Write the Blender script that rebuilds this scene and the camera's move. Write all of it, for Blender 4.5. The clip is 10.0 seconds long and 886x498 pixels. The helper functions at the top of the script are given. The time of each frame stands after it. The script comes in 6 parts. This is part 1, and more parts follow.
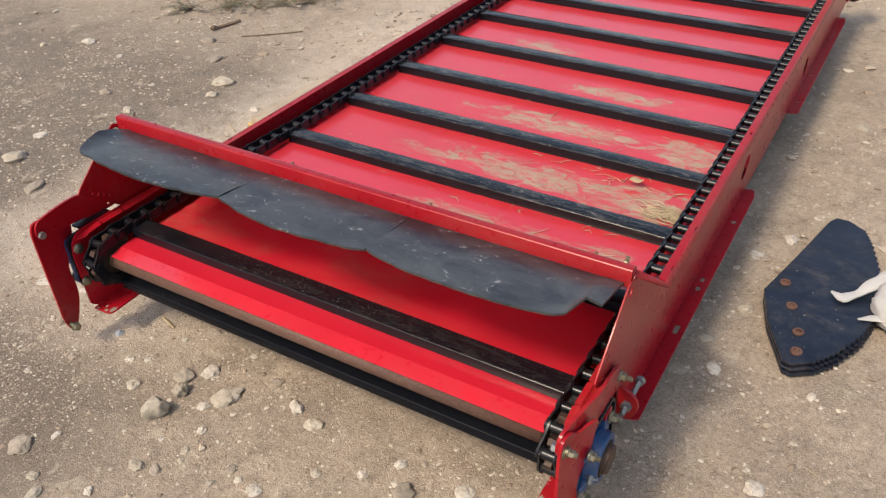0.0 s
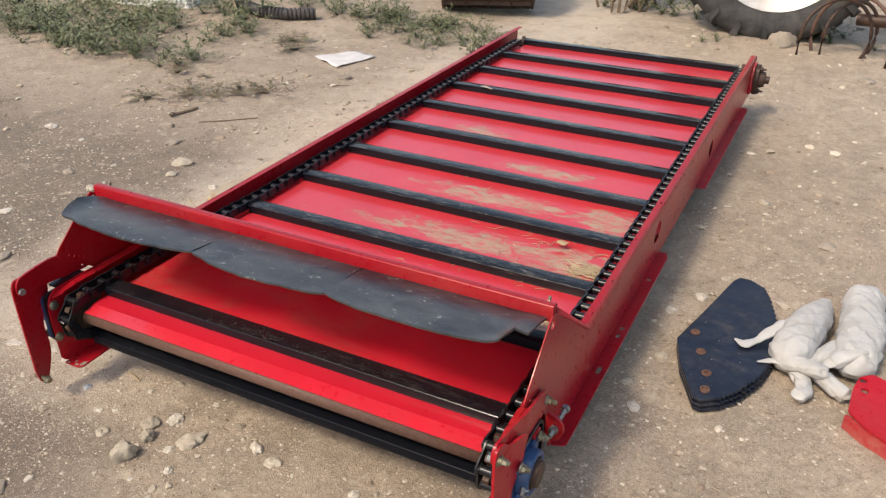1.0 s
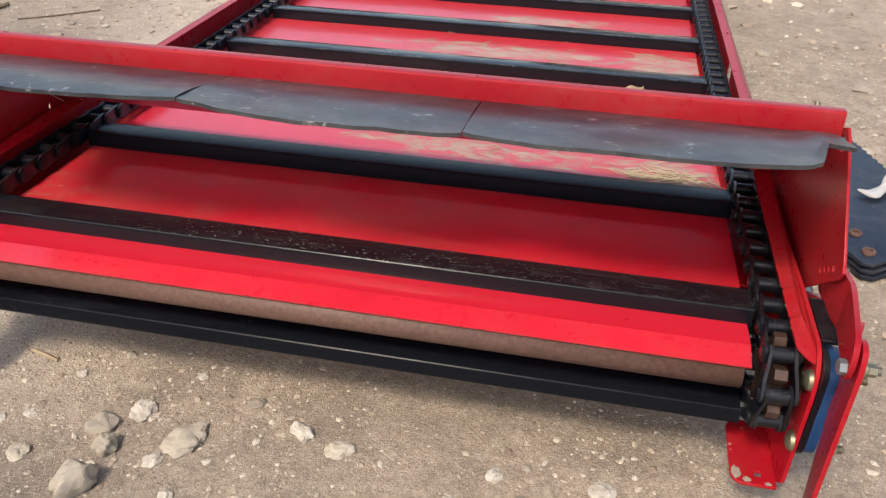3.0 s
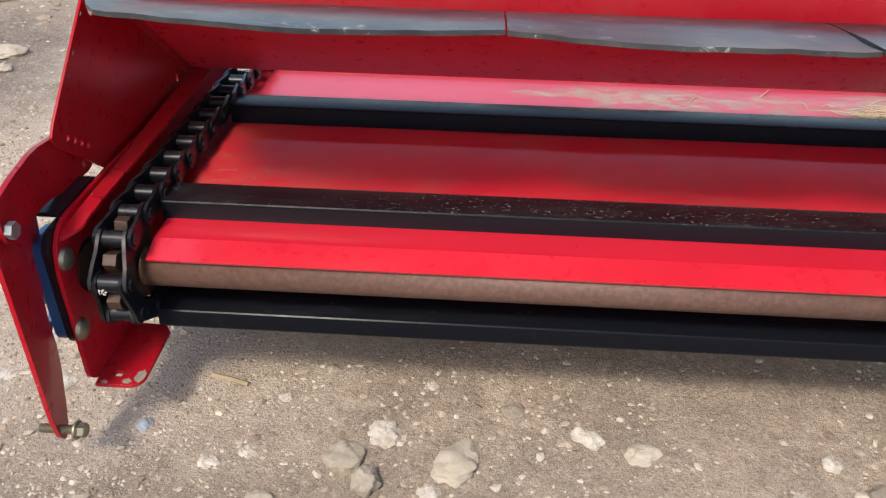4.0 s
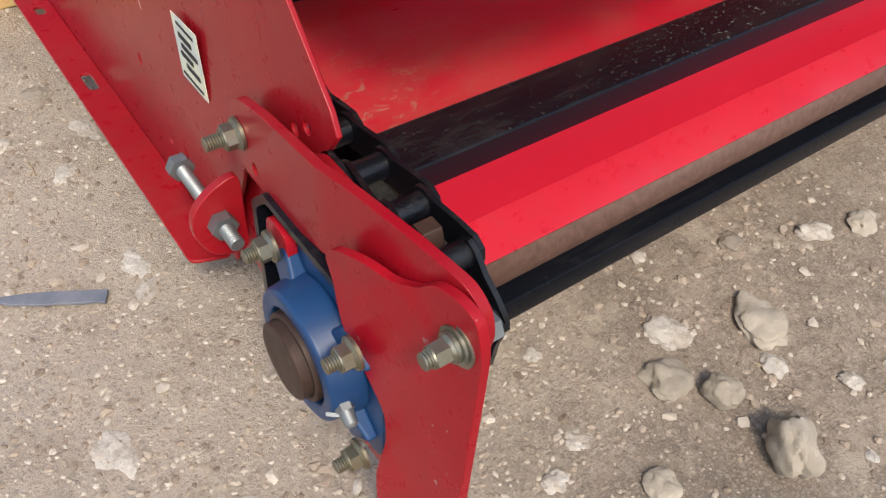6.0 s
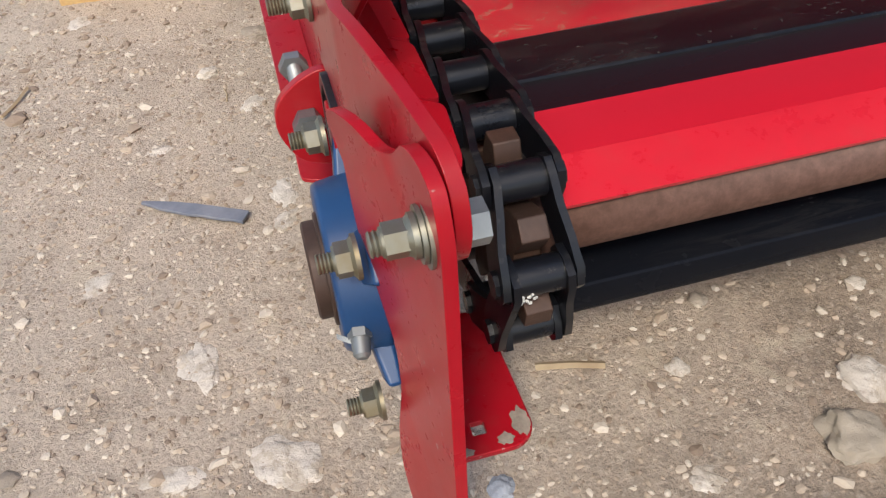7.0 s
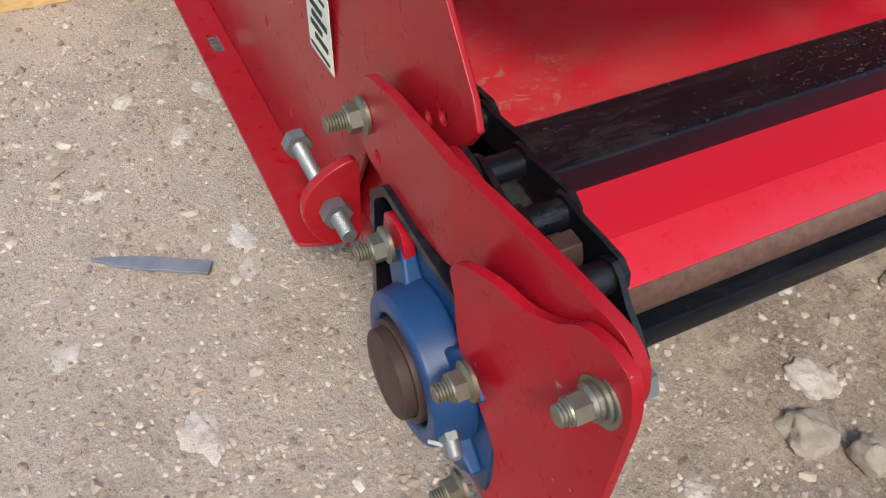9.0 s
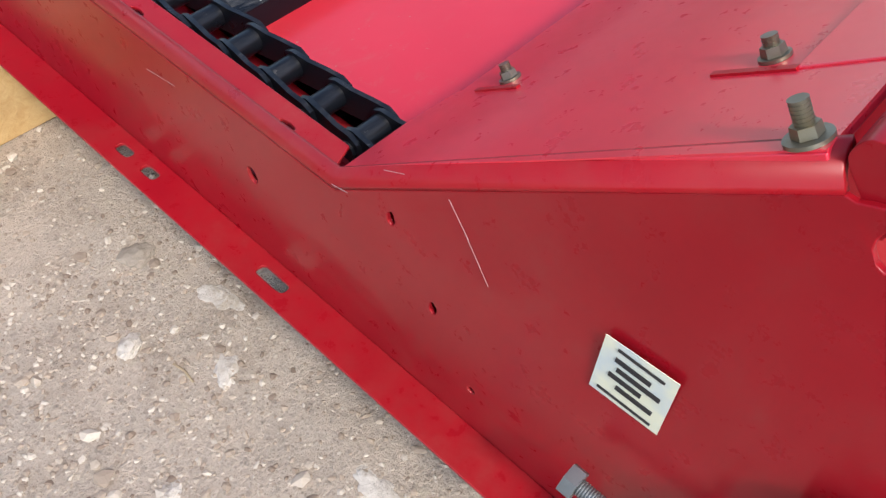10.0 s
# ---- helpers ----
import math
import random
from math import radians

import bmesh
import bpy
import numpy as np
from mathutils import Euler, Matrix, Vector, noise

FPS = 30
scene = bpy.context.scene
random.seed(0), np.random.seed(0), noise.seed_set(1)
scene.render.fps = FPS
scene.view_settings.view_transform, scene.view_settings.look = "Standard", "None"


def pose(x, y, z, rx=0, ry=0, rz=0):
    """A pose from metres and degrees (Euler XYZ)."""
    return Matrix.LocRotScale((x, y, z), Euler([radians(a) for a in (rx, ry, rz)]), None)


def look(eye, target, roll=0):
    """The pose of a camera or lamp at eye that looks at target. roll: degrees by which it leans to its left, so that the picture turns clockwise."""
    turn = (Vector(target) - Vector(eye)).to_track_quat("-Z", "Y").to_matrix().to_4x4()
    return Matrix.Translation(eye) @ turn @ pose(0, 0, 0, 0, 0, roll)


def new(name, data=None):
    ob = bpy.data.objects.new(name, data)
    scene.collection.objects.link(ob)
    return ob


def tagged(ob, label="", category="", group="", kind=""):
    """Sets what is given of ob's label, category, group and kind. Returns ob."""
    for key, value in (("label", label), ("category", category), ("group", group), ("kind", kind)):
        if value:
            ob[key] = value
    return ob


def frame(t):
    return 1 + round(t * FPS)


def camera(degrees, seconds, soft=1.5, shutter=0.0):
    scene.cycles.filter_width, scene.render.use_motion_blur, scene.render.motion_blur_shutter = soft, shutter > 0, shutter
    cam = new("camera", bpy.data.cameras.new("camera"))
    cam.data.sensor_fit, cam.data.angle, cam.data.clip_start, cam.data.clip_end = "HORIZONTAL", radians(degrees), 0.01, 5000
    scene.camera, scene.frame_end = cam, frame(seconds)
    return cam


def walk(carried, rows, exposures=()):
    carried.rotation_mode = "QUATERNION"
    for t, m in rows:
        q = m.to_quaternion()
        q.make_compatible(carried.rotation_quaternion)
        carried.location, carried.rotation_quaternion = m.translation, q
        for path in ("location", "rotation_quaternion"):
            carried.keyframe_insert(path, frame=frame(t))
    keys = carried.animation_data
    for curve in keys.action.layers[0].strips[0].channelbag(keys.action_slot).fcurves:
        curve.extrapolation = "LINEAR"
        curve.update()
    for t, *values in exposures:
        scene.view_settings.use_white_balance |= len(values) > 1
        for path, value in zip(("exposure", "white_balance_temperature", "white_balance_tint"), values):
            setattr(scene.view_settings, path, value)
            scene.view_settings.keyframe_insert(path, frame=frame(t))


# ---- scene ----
cam = camera(57.1, 10.0, soft=1.3)
PATH = [
    (0, (1.168, -0.788, 1.052), (0.318, 0.61, -0.098), -1.5),
    (0.5, (1.229, -0.859, 1.076), (0.425, 0.65, 0.039), -0.8),
    (1, (1.259, -0.954, 1.09), (0.472, 0.613, 0.128), 0.4),
    (1.5, (1.197, -0.926, 1.048), (0.432, 0.644, 0.073), 0.3),
    (2, (1.039, -0.83, 0.968), (0.362, 0.742, -0.067), -0.7),
    (2.2, (0.976, -0.814, 0.932), (0.351, 0.766, -0.122), -0.9),
    (3.3, (0.586, -0.666, 0.6), (0.346, 1.012, -0.46), 1.4),
    (3.5, (0.505, -0.65, 0.566), (0.299, 1.02, -0.515), 0.8),
    (4, (0.296, -0.636, 0.587), (0.21, 1.047, -0.491), 1.1),
    (4.5, (0.142, -0.543, 0.574), (0.169, 1.086, -0.586), 0.8),
    (5, (-0.02, -0.38, 0.555), (0.268, 1.12, -0.736), 0.9),
    (5.2, (-0.07, -0.337, 0.561), (0.432, 1.06, -0.779), 2.7),
    (5.5, (-0.155, -0.293, 0.535), (0.638, 0.897, -0.862), 4.9),
    (5.7, (-0.205, -0.272, 0.518), (0.709, 0.785, -0.913), 5.4),
    (6.8, (-0.116, -0.291, 0.451), (0.346, 1.069, -0.941), -2.6),
    (7, (-0.102, -0.295, 0.413), (0.217, 1.125, -0.959), -3.8),
    (7.5, (-0.097, -0.288, 0.344), (0.064, 1.19, -0.994), -5.0),
    (8, (-0.102, -0.292, 0.359), (0.084, 1.179, -0.983), -3.7),
    (8.5, (-0.117, -0.287, 0.411), (0.263, 1.113, -0.966), -0.3),
    (9, (-0.181, -0.229, 0.476), (0.468, 0.964, -0.992), 3.1),
    (9.5, (-0.246, -0.101, 0.519), (0.581, 0.837, -1.042), 5.1),
    (9.8, (-0.24, 0.011, 0.519), (0.662, 0.826, -1.069), 5.5),
    (10, (-0.244, 0.081, 0.544), (0.687, 0.841, -1.055), 4.1),
]
walk(cam, [(t, look(eye, target, roll)) for t, eye, target, roll in PATH], [(0, 0.90, 7600, 10), (2.2, 0.95, 7500, 10), (3.5, 1.06, 7000, 10), (5.5, 0.87, 6850, 10), (7.5, 0.84, 6900, 10), (8.6, 0.91, 6800, 10), (9, 0.81, 6600, 10), (9.5, 0.78, 6150, 10), (10, 1.02, 6400, 10)])

# ---- light ----
SUN_WAY = Vector((-0.29, -0.76, 1.0)).normalized()
world = bpy.data.worlds.new("world")
scene.world = world
world.use_nodes = True
wn = world.node_tree.nodes
sky = wn.new("ShaderNodeTexSky")
sky.sky_type, sky.sun_disc = "NISHITA", False
sky.sun_elevation = math.asin(SUN_WAY.z)
sky.sun_rotation = math.atan2(SUN_WAY.x, SUN_WAY.y)
sky.air_density, sky.dust_density = 1.0, 2.0
world.node_tree.links.new(sky.outputs[0], wn["Background"].inputs[0])
wn["Background"].inputs[1].default_value = 0.14
sun = new("sun", bpy.data.lights.new("sun", "SUN"))
sun.data.energy, sun.data.angle, sun.data.color = 1.45, radians(9), (1.0, 0.94, 0.87)
sun.matrix_world = look(SUN_WAY * 20, (0, 0, 0))


# ---- materials ----
class Mat:
    def __init__(self, name, rough=0.5, metal=0.0):
        self.m = bpy.data.materials.new(name)
        self.m.use_nodes = True
        self.t = self.m.node_tree
        self.b = self.t.nodes["Principled BSDF"]
        self.b.inputs["Roughness"].default_value = rough
        self.b.inputs["Metallic"].default_value = metal
        self.co = self.t.nodes.new("ShaderNodeTexCoord").outputs["Object"]

    def link(self, a, b):
        self.t.links.new(a, b)

    def place(self, scale):
        n = self.t.nodes.new("ShaderNodeMapping")
        n.inputs["Scale"].default_value = scale
        self.link(self.co, n.inputs[0])
        return n.outputs[0]

    def noise(self, scale, detail=4, rough=0.55, stretch=None, distort=0.0):
        n = self.t.nodes.new("ShaderNodeTexNoise")
        n.inputs["Scale"].default_value, n.inputs["Detail"].default_value = scale, detail
        n.inputs["Roughness"].default_value, n.inputs["Distortion"].default_value = rough, distort
        self.link(self.place(stretch) if stretch else self.co, n.inputs["Vector"])
        return n.outputs["Fac"]

    def voronoi(self, scale, feature="F1", out="Distance", stretch=None):
        n = self.t.nodes.new("ShaderNodeTexVoronoi")
        n.feature = feature
        n.inputs["Scale"].default_value = scale
        self.link(self.place(stretch) if stretch else self.co, n.inputs["Vector"])
        return n.outputs[out]

    def ramp(self, fac, a, b, ca=(0, 0, 0, 1), cb=(1, 1, 1, 1)):
        n = self.t.nodes.new("ShaderNodeValToRGB")
        e = n.color_ramp.elements
        e[0].position, e[1].position = a, b
        e[0].color, e[1].color = [(*c[:3], 1) for c in (ca, cb)]
        self.link(fac, n.inputs[0])
        return n.outputs[0]

    def step(self, v, a, b, lo=0.0, hi=1.0):
        """Goes from lo to hi while v goes from a to b."""
        n = self.t.nodes.new("ShaderNodeMapRange")
        n.interpolation_type = "SMOOTHSTEP"
        for i, x in enumerate((a, b, lo, hi)):
            n.inputs[i + 1].default_value = x
        self.link(v, n.inputs[0])
        return n.outputs[0]

    def mix(self, fac, a, b, kind="MIX"):
        n = self.t.nodes.new("ShaderNodeMix")
        n.data_type, n.blend_type = "RGBA", kind
        for v, s in ((fac, 0), (a, 6), (b, 7)):
            if isinstance(v, (int, float)):
                n.inputs[s].default_value = v
            elif isinstance(v, tuple):
                n.inputs[s].default_value = (*v[:3], 1)
            else:
                self.link(v, n.inputs[s])
        return n.outputs[2]

    def math(self, op, a, b=0.5):
        n = self.t.nodes.new("ShaderNodeMath")
        n.operation = op
        for v, s in ((a, 0), (b, 1)):
            if isinstance(v, (int, float)):
                n.inputs[s].default_value = v
            else:
                self.link(v, n.inputs[s])
        return n.outputs[0]

    def random(self):
        return self.t.nodes.new("ShaderNodeObjectInfo").outputs["Random"]

    def island(self):
        return self.t.nodes.new("ShaderNodeNewGeometry").outputs["Random Per Island"]

    def up(self):
        n = self.t.nodes.new("ShaderNodeSeparateXYZ")
        self.link(self.t.nodes.new("ShaderNodeNewGeometry").outputs["Normal"], n.inputs[0])
        return n.outputs[2]

    def color(self, c):
        if isinstance(c, tuple):
            self.b.inputs["Base Color"].default_value = (*c[:3], 1)
        else:
            self.link(c, self.b.inputs["Base Color"])
        return self

    def rough(self, r):
        self.link(r, self.b.inputs["Roughness"])
        return self

    def bump(self, height, strength=0.3, depth=0.002):
        n = self.t.nodes.new("ShaderNodeBump")
        n.inputs["Strength"].default_value, n.inputs["Distance"].default_value = strength, depth
        self.link(height, n.inputs["Height"])
        self.link(n.outputs[0], self.b.inputs["Normal"])
        return self


def red_paint(name, dust=0.35, base=(0.41, 0.010, 0.023), gloss=0.22, chips=0.0):
    m = Mat(name, 0.3)
    big = m.noise(7, 5, 0.6)
    fine = m.noise(70, 6, 0.7)
    shade = m.mix(m.ramp(big, 0.35, 0.7), base, tuple(c * 0.82 for c in base))
    film = m.math("MULTIPLY", m.ramp(m.noise(5, 6, 0.65, distort=0.6), 0.42, 0.75), m.ramp(fine, 0.3, 0.7))
    film = m.math("MULTIPLY", film, dust)
    c = m.mix(film, shade, (0.42, 0.33, 0.24))
    if chips:
        nick = m.math("MULTIPLY", m.ramp(m.noise(150, 3, 0.6), 0.685, 0.715), m.ramp(m.noise(18, 4), 0.42, 0.58))
        streak = m.math("MULTIPLY", m.ramp(m.noise(16, 7, 0.7, (4, 4, 0.6), 0.4), 0.52, 0.70), 0.35)
        c = m.mix(m.math("MULTIPLY", streak, chips), c, (0.20, 0.05, 0.045))
        c = m.mix(m.math("MULTIPLY", nick, chips), c, (0.46, 0.42, 0.37))
    m.color(c)
    m.rough(m.math("ADD", m.math("MULTIPLY", fine, 0.18), m.math("ADD", m.math("MULTIPLY", film, 0.6), 0.2)))
    m.bump(m.noise(26, 3, 0.5), 0.05, 0.0008)
    m.b.inputs["Specular IOR Level"].default_value = 0.16 + 0.35 * gloss
    m.b.inputs["Coat Weight"].default_value = gloss
    m.b.inputs["Coat Roughness"].default_value = 0.16
    return m.m


def bed_paint(name):
    """Red sheet with dry mud and chaff on it."""
    m = Mat(name, 0.3)
    base = m.mix(m.ramp(m.noise(6, 4), 0.35, 0.7), (0.60, 0.016, 0.036), (0.54, 0.012, 0.030))
    sep = m.t.nodes.new("ShaderNodeSeparateXYZ")
    m.link(m.co, sep.inputs[0])
    x, y = sep.outputs[0], sep.outputs[1]
    # a thin film of dust all over, thicker towards the tail
    haze = m.math("MULTIPLY", m.ramp(y, 0.25, 0.55), m.math("ADD", m.math("MULTIPLY", m.noise(26, 7, 0.7, (1, 1.5, 1), 0.4), 0.13), 0.0))
    spot = -1.0
    for cx, cy, rx, ry in ((0.55, 0.365, 0.24, 0.05), (0.80, 0.345, 0.10, 0.07), (0.53, 0.600, 0.31, 0.060), (0.81, 0.590, 0.14, 0.085), (0.50, 0.835, 0.26, 0.050), (0.82, 0.825, 0.11, 0.08), (0.58, 1.06, 0.16, 0.04), (0.27, 1.27, 0.11, 0.045)):
        dx = m.math("MULTIPLY", m.math("SUBTRACT", x, cx), 1 / rx)
        dy = m.math("MULTIPLY", m.math("SUBTRACT", y, cy), 1 / ry)
        one = m.math("SUBTRACT", 1.0, m.math("ADD", m.math("MULTIPLY", dx, dx), m.math("MULTIPLY", dy, dy)))
        spot = m.math("MAXIMUM", spot, one)
    patch = m.math("ADD", spot, m.math("MULTIPLY", m.math("SUBTRACT", m.noise(10, 9, 0.75, (1, 2.2, 1), 1.6), 0.54), 5.6))
    mud = m.math("MULTIPLY", m.step(patch, 0.15, 0.55), m.ramp(m.noise(34, 8, 0.78, (1, 2.2, 1), 1.0), 0.36, 0.52))
    rub = m.math("MULTIPLY", m.ramp(m.noise(9, 8, 0.72, (1, 2.6, 1), 1.4), 0.56, 0.72), m.ramp(y, 0.3, 0.5))
    rub = m.math("MULTIPLY", rub, m.math("MULTIPLY", m.noise(70, 5, 0.7), 0.55))
    behind = m.step(y, 0.045, 0.065)
    specks = m.math("MULTIPLY", m.math("MULTIPLY", m.ramp(m.noise(190, 3, 0.6), 0.70, 0.76), 0.5), behind)
    wear = m.math("MULTIPLY", m.ramp(m.noise(62, 7, 0.78, (1, 1.6, 1), 0.6), 0.55, 0.61), m.math("MULTIPLY", m.ramp(x, 0.03, 0.20, (1, 1, 1), (0.0, 0.0, 0.0)), m.math("MULTIPLY", behind, m.ramp(y, 0.12, 0.20, (1, 1, 1), (0.15, 0.15, 0.15)))))
    cover = m.math("MAXIMUM", m.math("MAXIMUM", m.math("MULTIPLY", mud, 0.92), rub), m.math("MAXIMUM", specks, m.math("MULTIPLY", wear, 0.60)))
    under = m.math("MULTIPLY", m.ramp(y, 0.02, 0.08), m.ramp(y, 0.2, 0.3, (1, 1, 1), (0, 0, 0)))
    under = m.math("MULTIPLY", under, m.math("MULTIPLY", m.ramp(m.noise(7, 8, 0.7, (1, 1.8, 1), 0.9), 0.42, 0.70), m.step(x, 0.40, 0.75, 0.24, 0.05)))
    smear = m.math("MULTIPLY", m.step(patch, -0.45, 0.6), m.math("MULTIPLY", m.noise(30, 7, 0.75, (1, 3.0, 1), 0.8), 0.62))
    cover = m.math("MAXIMUM", m.math("MAXIMUM", cover, m.math("MAXIMUM", under, smear)), haze)
    tan = m.mix(m.noise(40, 5), (0.29, 0.200, 0.120), (0.47, 0.37, 0.255))
    m.color(m.mix(cover, base, tan))
    m.rough(m.math("ADD", m.math("MULTIPLY", cover, 0.5), m.math("ADD", m.math("MULTIPLY", m.noise(60, 5), 0.12), 0.24)))
    m.bump(m.math("ADD", m.math("MULTIPLY", mud, m.noise(60, 6, 0.7)), m.math("MULTIPLY", m.noise(9, 2), 0.2)), 0.4, 0.003)
    m.b.inputs["Coat Weight"].default_value = 0.5
    m.b.inputs["Coat Roughness"].default_value = 0.15
    return m.m


def black_paint(name, dust=0.5, rough=0.3, grit=0.0, shine=0.22):
    m = Mat(name, rough)
    still = m.co
    shift = m.t.nodes.new("ShaderNodeVectorMath")
    m.link(m.co, shift.inputs[0])
    m.link(m.math("MULTIPLY", m.random(), 9.0), shift.inputs[1])
    m.co = shift.outputs[0]
    film = m.math("MULTIPLY", m.ramp(m.noise(22, 8, 0.75, (1, 4, 2), 0.5), 0.48, 0.75), dust * 0.5)
    scuff = m.math("MULTIPLY", m.ramp(m.noise(190, 4, 0.7), 0.63, 0.70), dust)
    film = m.math("MAXIMUM", film, scuff)
    drag = m.math("MULTIPLY", m.ramp(m.noise(26, 8, 0.75, (0.35, 3, 1), 0.8), 0.56, 0.66), m.math("MULTIPLY", m.ramp(m.noise(3.5, 3), 0.44, 0.60), dust * 0.85))
    film = m.math("MAXIMUM", film, drag)
    film = m.math("MULTIPLY", film, m.ramp(m.up(), 0.5, 0.9))
    if grit:
        sep = m.t.nodes.new("ShaderNodeSeparateXYZ")
        m.link(still, sep.inputs[0])
        band = m.math("MULTIPLY", m.ramp(sep.outputs[0], 0.12, 0.3), m.ramp(sep.outputs[0], 0.45, 0.85, (1, 1, 1), (0.3, 0.3, 0.3)))
        bits = m.math("MULTIPLY", m.ramp(m.noise(330, 4, 0.75, (0.6, 1, 1)), 0.605, 0.65), band)
        film = m.math("MAXIMUM", film, m.math("MULTIPLY", m.math("MULTIPLY", bits, m.ramp(m.up(), 0.5, 0.9)), grit))
    m.color(m.mix(film, (0.006, 0.007, 0.010), (0.36, 0.33, 0.29)))
    m.rough(m.math("ADD", m.math("MULTIPLY", m.noise(50, 5), 0.2), m.math("ADD", m.math("MULTIPLY", film, 0.4), rough - 0.1)))
    m.bump(m.noise(160, 3, 0.6), 0.08, 0.001)
    m.b.inputs["Specular IOR Level"].default_value = shine
    return m.m


def rubber_flap(name):
    m = Mat(name, 0.5)
    film = m.math("MULTIPLY", m.ramp(m.noise(9, 9, 0.75, (1, 1.6, 1), 0.9), 0.40, 0.64), 0.75)
    spots = m.math("MULTIPLY", m.ramp(m.noise(48, 7, 0.75, (1, 1.4, 1), 0.8), 0.60, 0.66), m.ramp(m.noise(6, 4), 0.40, 0.52))
    scrape = m.ramp(m.noise(12, 6, 0.7, (5, 0.8, 1), 1.2), 0.69, 0.72)
    c = m.mix(film, (0.016, 0.017, 0.021), (0.075, 0.077, 0.078))
    c = m.mix(m.math("MULTIPLY", scrape, 0.35), c, (0.30, 0.30, 0.29))
    m.color(m.mix(m.math("MULTIPLY", spots, 0.65), c, (0.48, 0.47, 0.44)))
    m.rough(m.math("ADD", m.math("MULTIPLY", m.noise(25, 5), 0.25), 0.20))
    m.bump(m.math("ADD", m.noise(14, 5, 0.6), m.math("MULTIPLY", m.noise(120, 5, 0.6), 0.15)), 0.25, 0.004)
    return m.m


def plain(name, c1, c2, rough=0.5, metal=0.0, scale=30, bump=0.15, depth=0.001):
    m = Mat(name, rough, metal)
    f = m.noise(scale, 6, 0.62)
    m.color(m.mix(m.ramp(f, 0.35, 0.68), c1, c2))
    m.rough(m.math("ADD", m.math("MULTIPLY", m.noise(scale * 2.3, 4), 0.3), rough - 0.15))
    m.bump(f, bump, depth)
    return m.m


def zinc(name):
    m = Mat(name, 0.35, 0.85)
    f = m.noise(60, 5, 0.6)
    m.color(m.mix(m.ramp(f, 0.35, 0.65), (0.27, 0.265, 0.215), (0.22, 0.185, 0.115)))
    m.rough(m.math("ADD", m.math("MULTIPLY", f, 0.35), 0.28))
    return m.m


